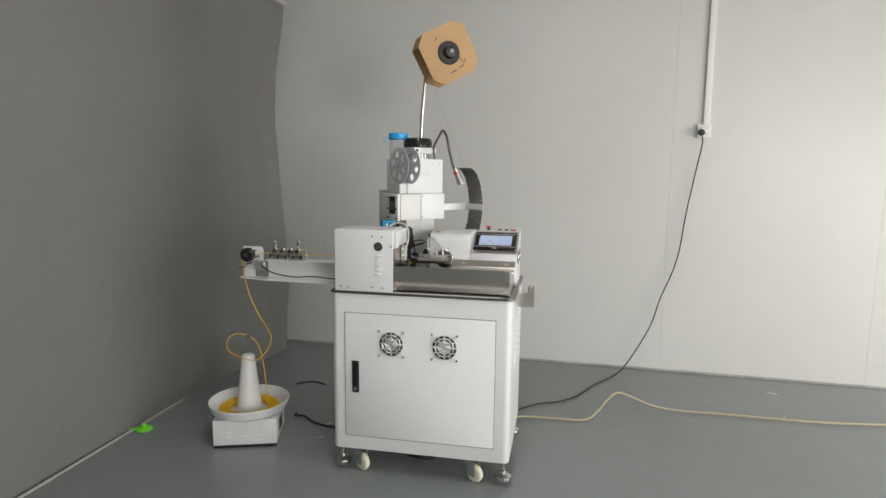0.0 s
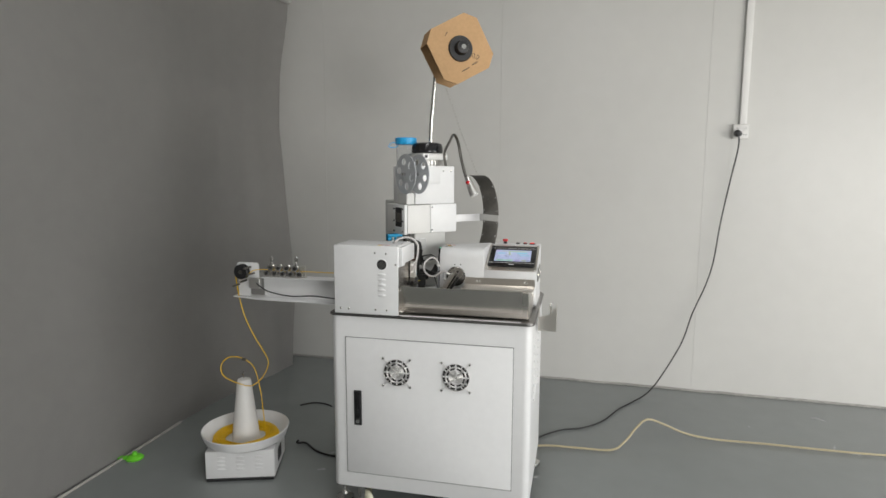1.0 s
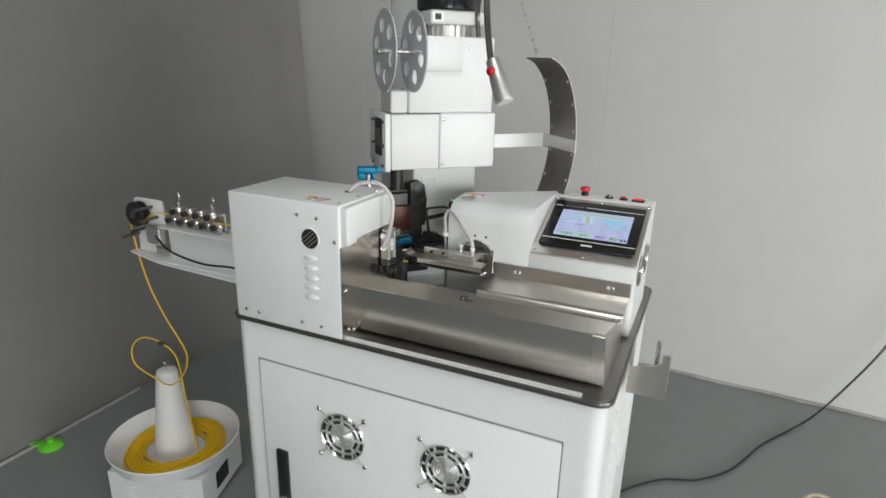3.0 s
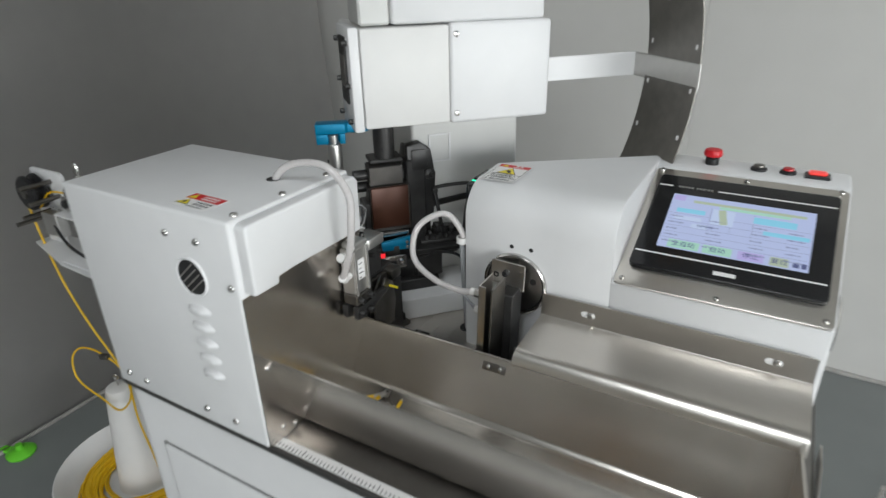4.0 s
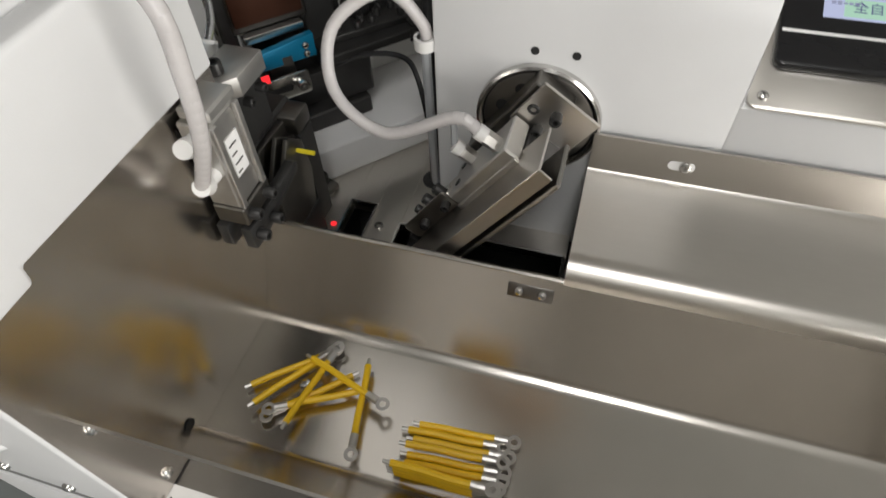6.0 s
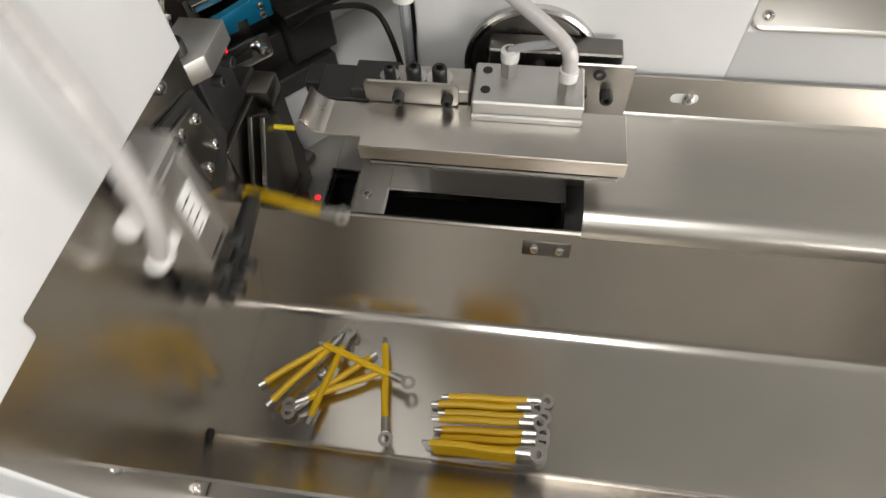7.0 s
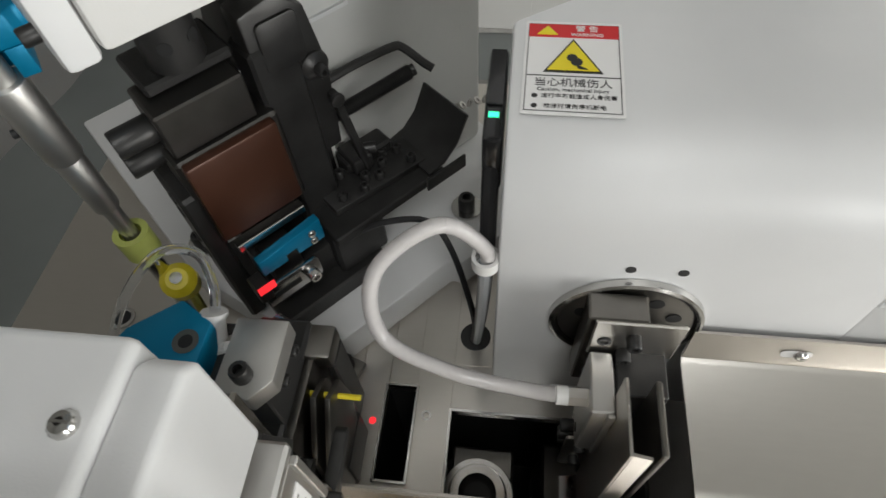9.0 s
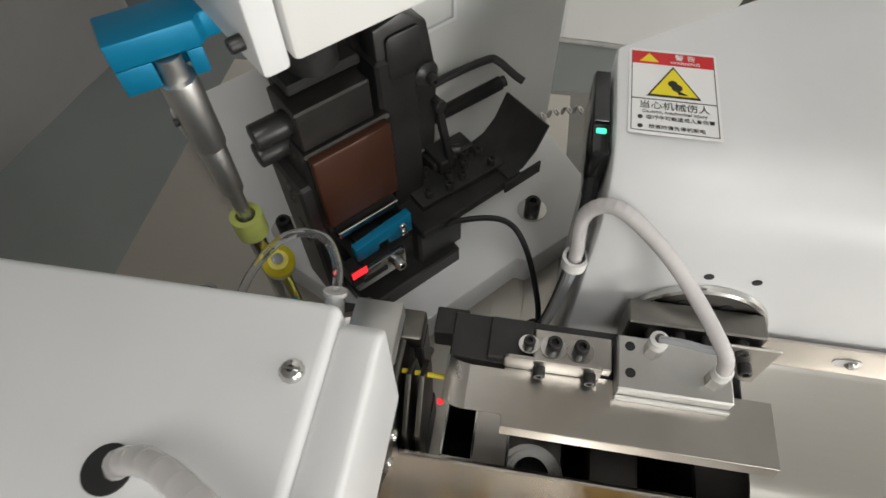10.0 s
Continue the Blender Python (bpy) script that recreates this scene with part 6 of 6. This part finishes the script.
def motions(arm, grip, arm_pieces, grip_pieces, falling, feed):
    walk(arm, [(t, Matrix.Translation(PIVOT) @ pose(0, 0, 0, 0, -a, 0) @ Matrix.Translation((slide(t), 0, 0))) for t, a in ARM_ROWS])
    base = pose(-0.097, 0.146, 1.010)
    walk(grip, [(t, Matrix.Translation((0, -s, 0)) @ base) for t, s in GRIP])
    for ob, rows in zip(arm_pieces, tube_rows(arm_tube, [(t, (a, slide(t))) for t, a in ARM_ROWS], len(arm_pieces))[0]):
        walk(ob, rows)
    for ob, rows in zip(grip_pieces, tube_rows(grip_tube, GRIP, len(grip_pieces))[0]):
        walk(ob, rows)
    # the blue feed block darts forward once in every cycle
    home, near, out = Vector((0, 0, 0)), Vector((0.0036, 0.0117, 0)), Vector((0.032, 0.022, 0.024))
    rows = [(0.0, home)]
    for t0 in (0.0, 2.5, 5.0, 7.5):
        rows += [(t0 + 0.2, home), (t0 + 0.4, near), (t0 + 1.65, near), (t0 + 1.8, out), (t0 + 1.9, out), (t0 + 2.0, home)]
    walk(feed, [(t, Matrix.Translation(v)) for t, v in rows + [(10.0, home)]])
    # two wires: taken from the arm by the gripper, carried out and dropped in the tray
    rest = pose(-0.185, 0.213, 0.957)
    fed = pose(-0.070, 0.211, 0.956)
    held = lambda y: pose(-0.076, y, 0.952, 0, 4, -8)
    for ob, t0, end in zip(falling, (4.4, 6.9), (wire_pose((-0.060, 0.108), (-0.004, 0.090), 0.870), wire_pose((-0.095, 0.112), (-0.040, 0.085), 0.8705))):
        walk(ob, [(0.0, rest), (t0 - 0.2, rest), (t0, fed), (t0 + 0.1, held(0.160)), (t0 + 0.2, held(0.120)), (t0 + 0.5, held(0.120)), (t0 + 0.6, pose(-0.074, 0.112, 0.925, 0, 20, -14)), (t0 + 0.7, end), (10.0, end)])


room()
wall_socket()
mc = machine()
left_housing(mc)
tray(mc)
control_housing(mc)
press(mc)
feed = bed(mc)
arm = swing_arm(mc)
grip = gripper(mc)
arm_len, grip_len = tube_rows(arm_tube, [(t, (a, slide(t))) for t, a in ARM_ROWS], 44)[1], tube_rows(grip_tube, GRIP, 40)[1]
arm_pieces = [bead(mc, 0.0041, arm_len, SILIC) for _ in range(44)]
grip_pieces = [bead(mc, 0.0041, grip_len, SILIC) for _ in range(40)]
wire_pan()
falling = wires()
motions(arm, grip, arm_pieces, grip_pieces, falling, feed)
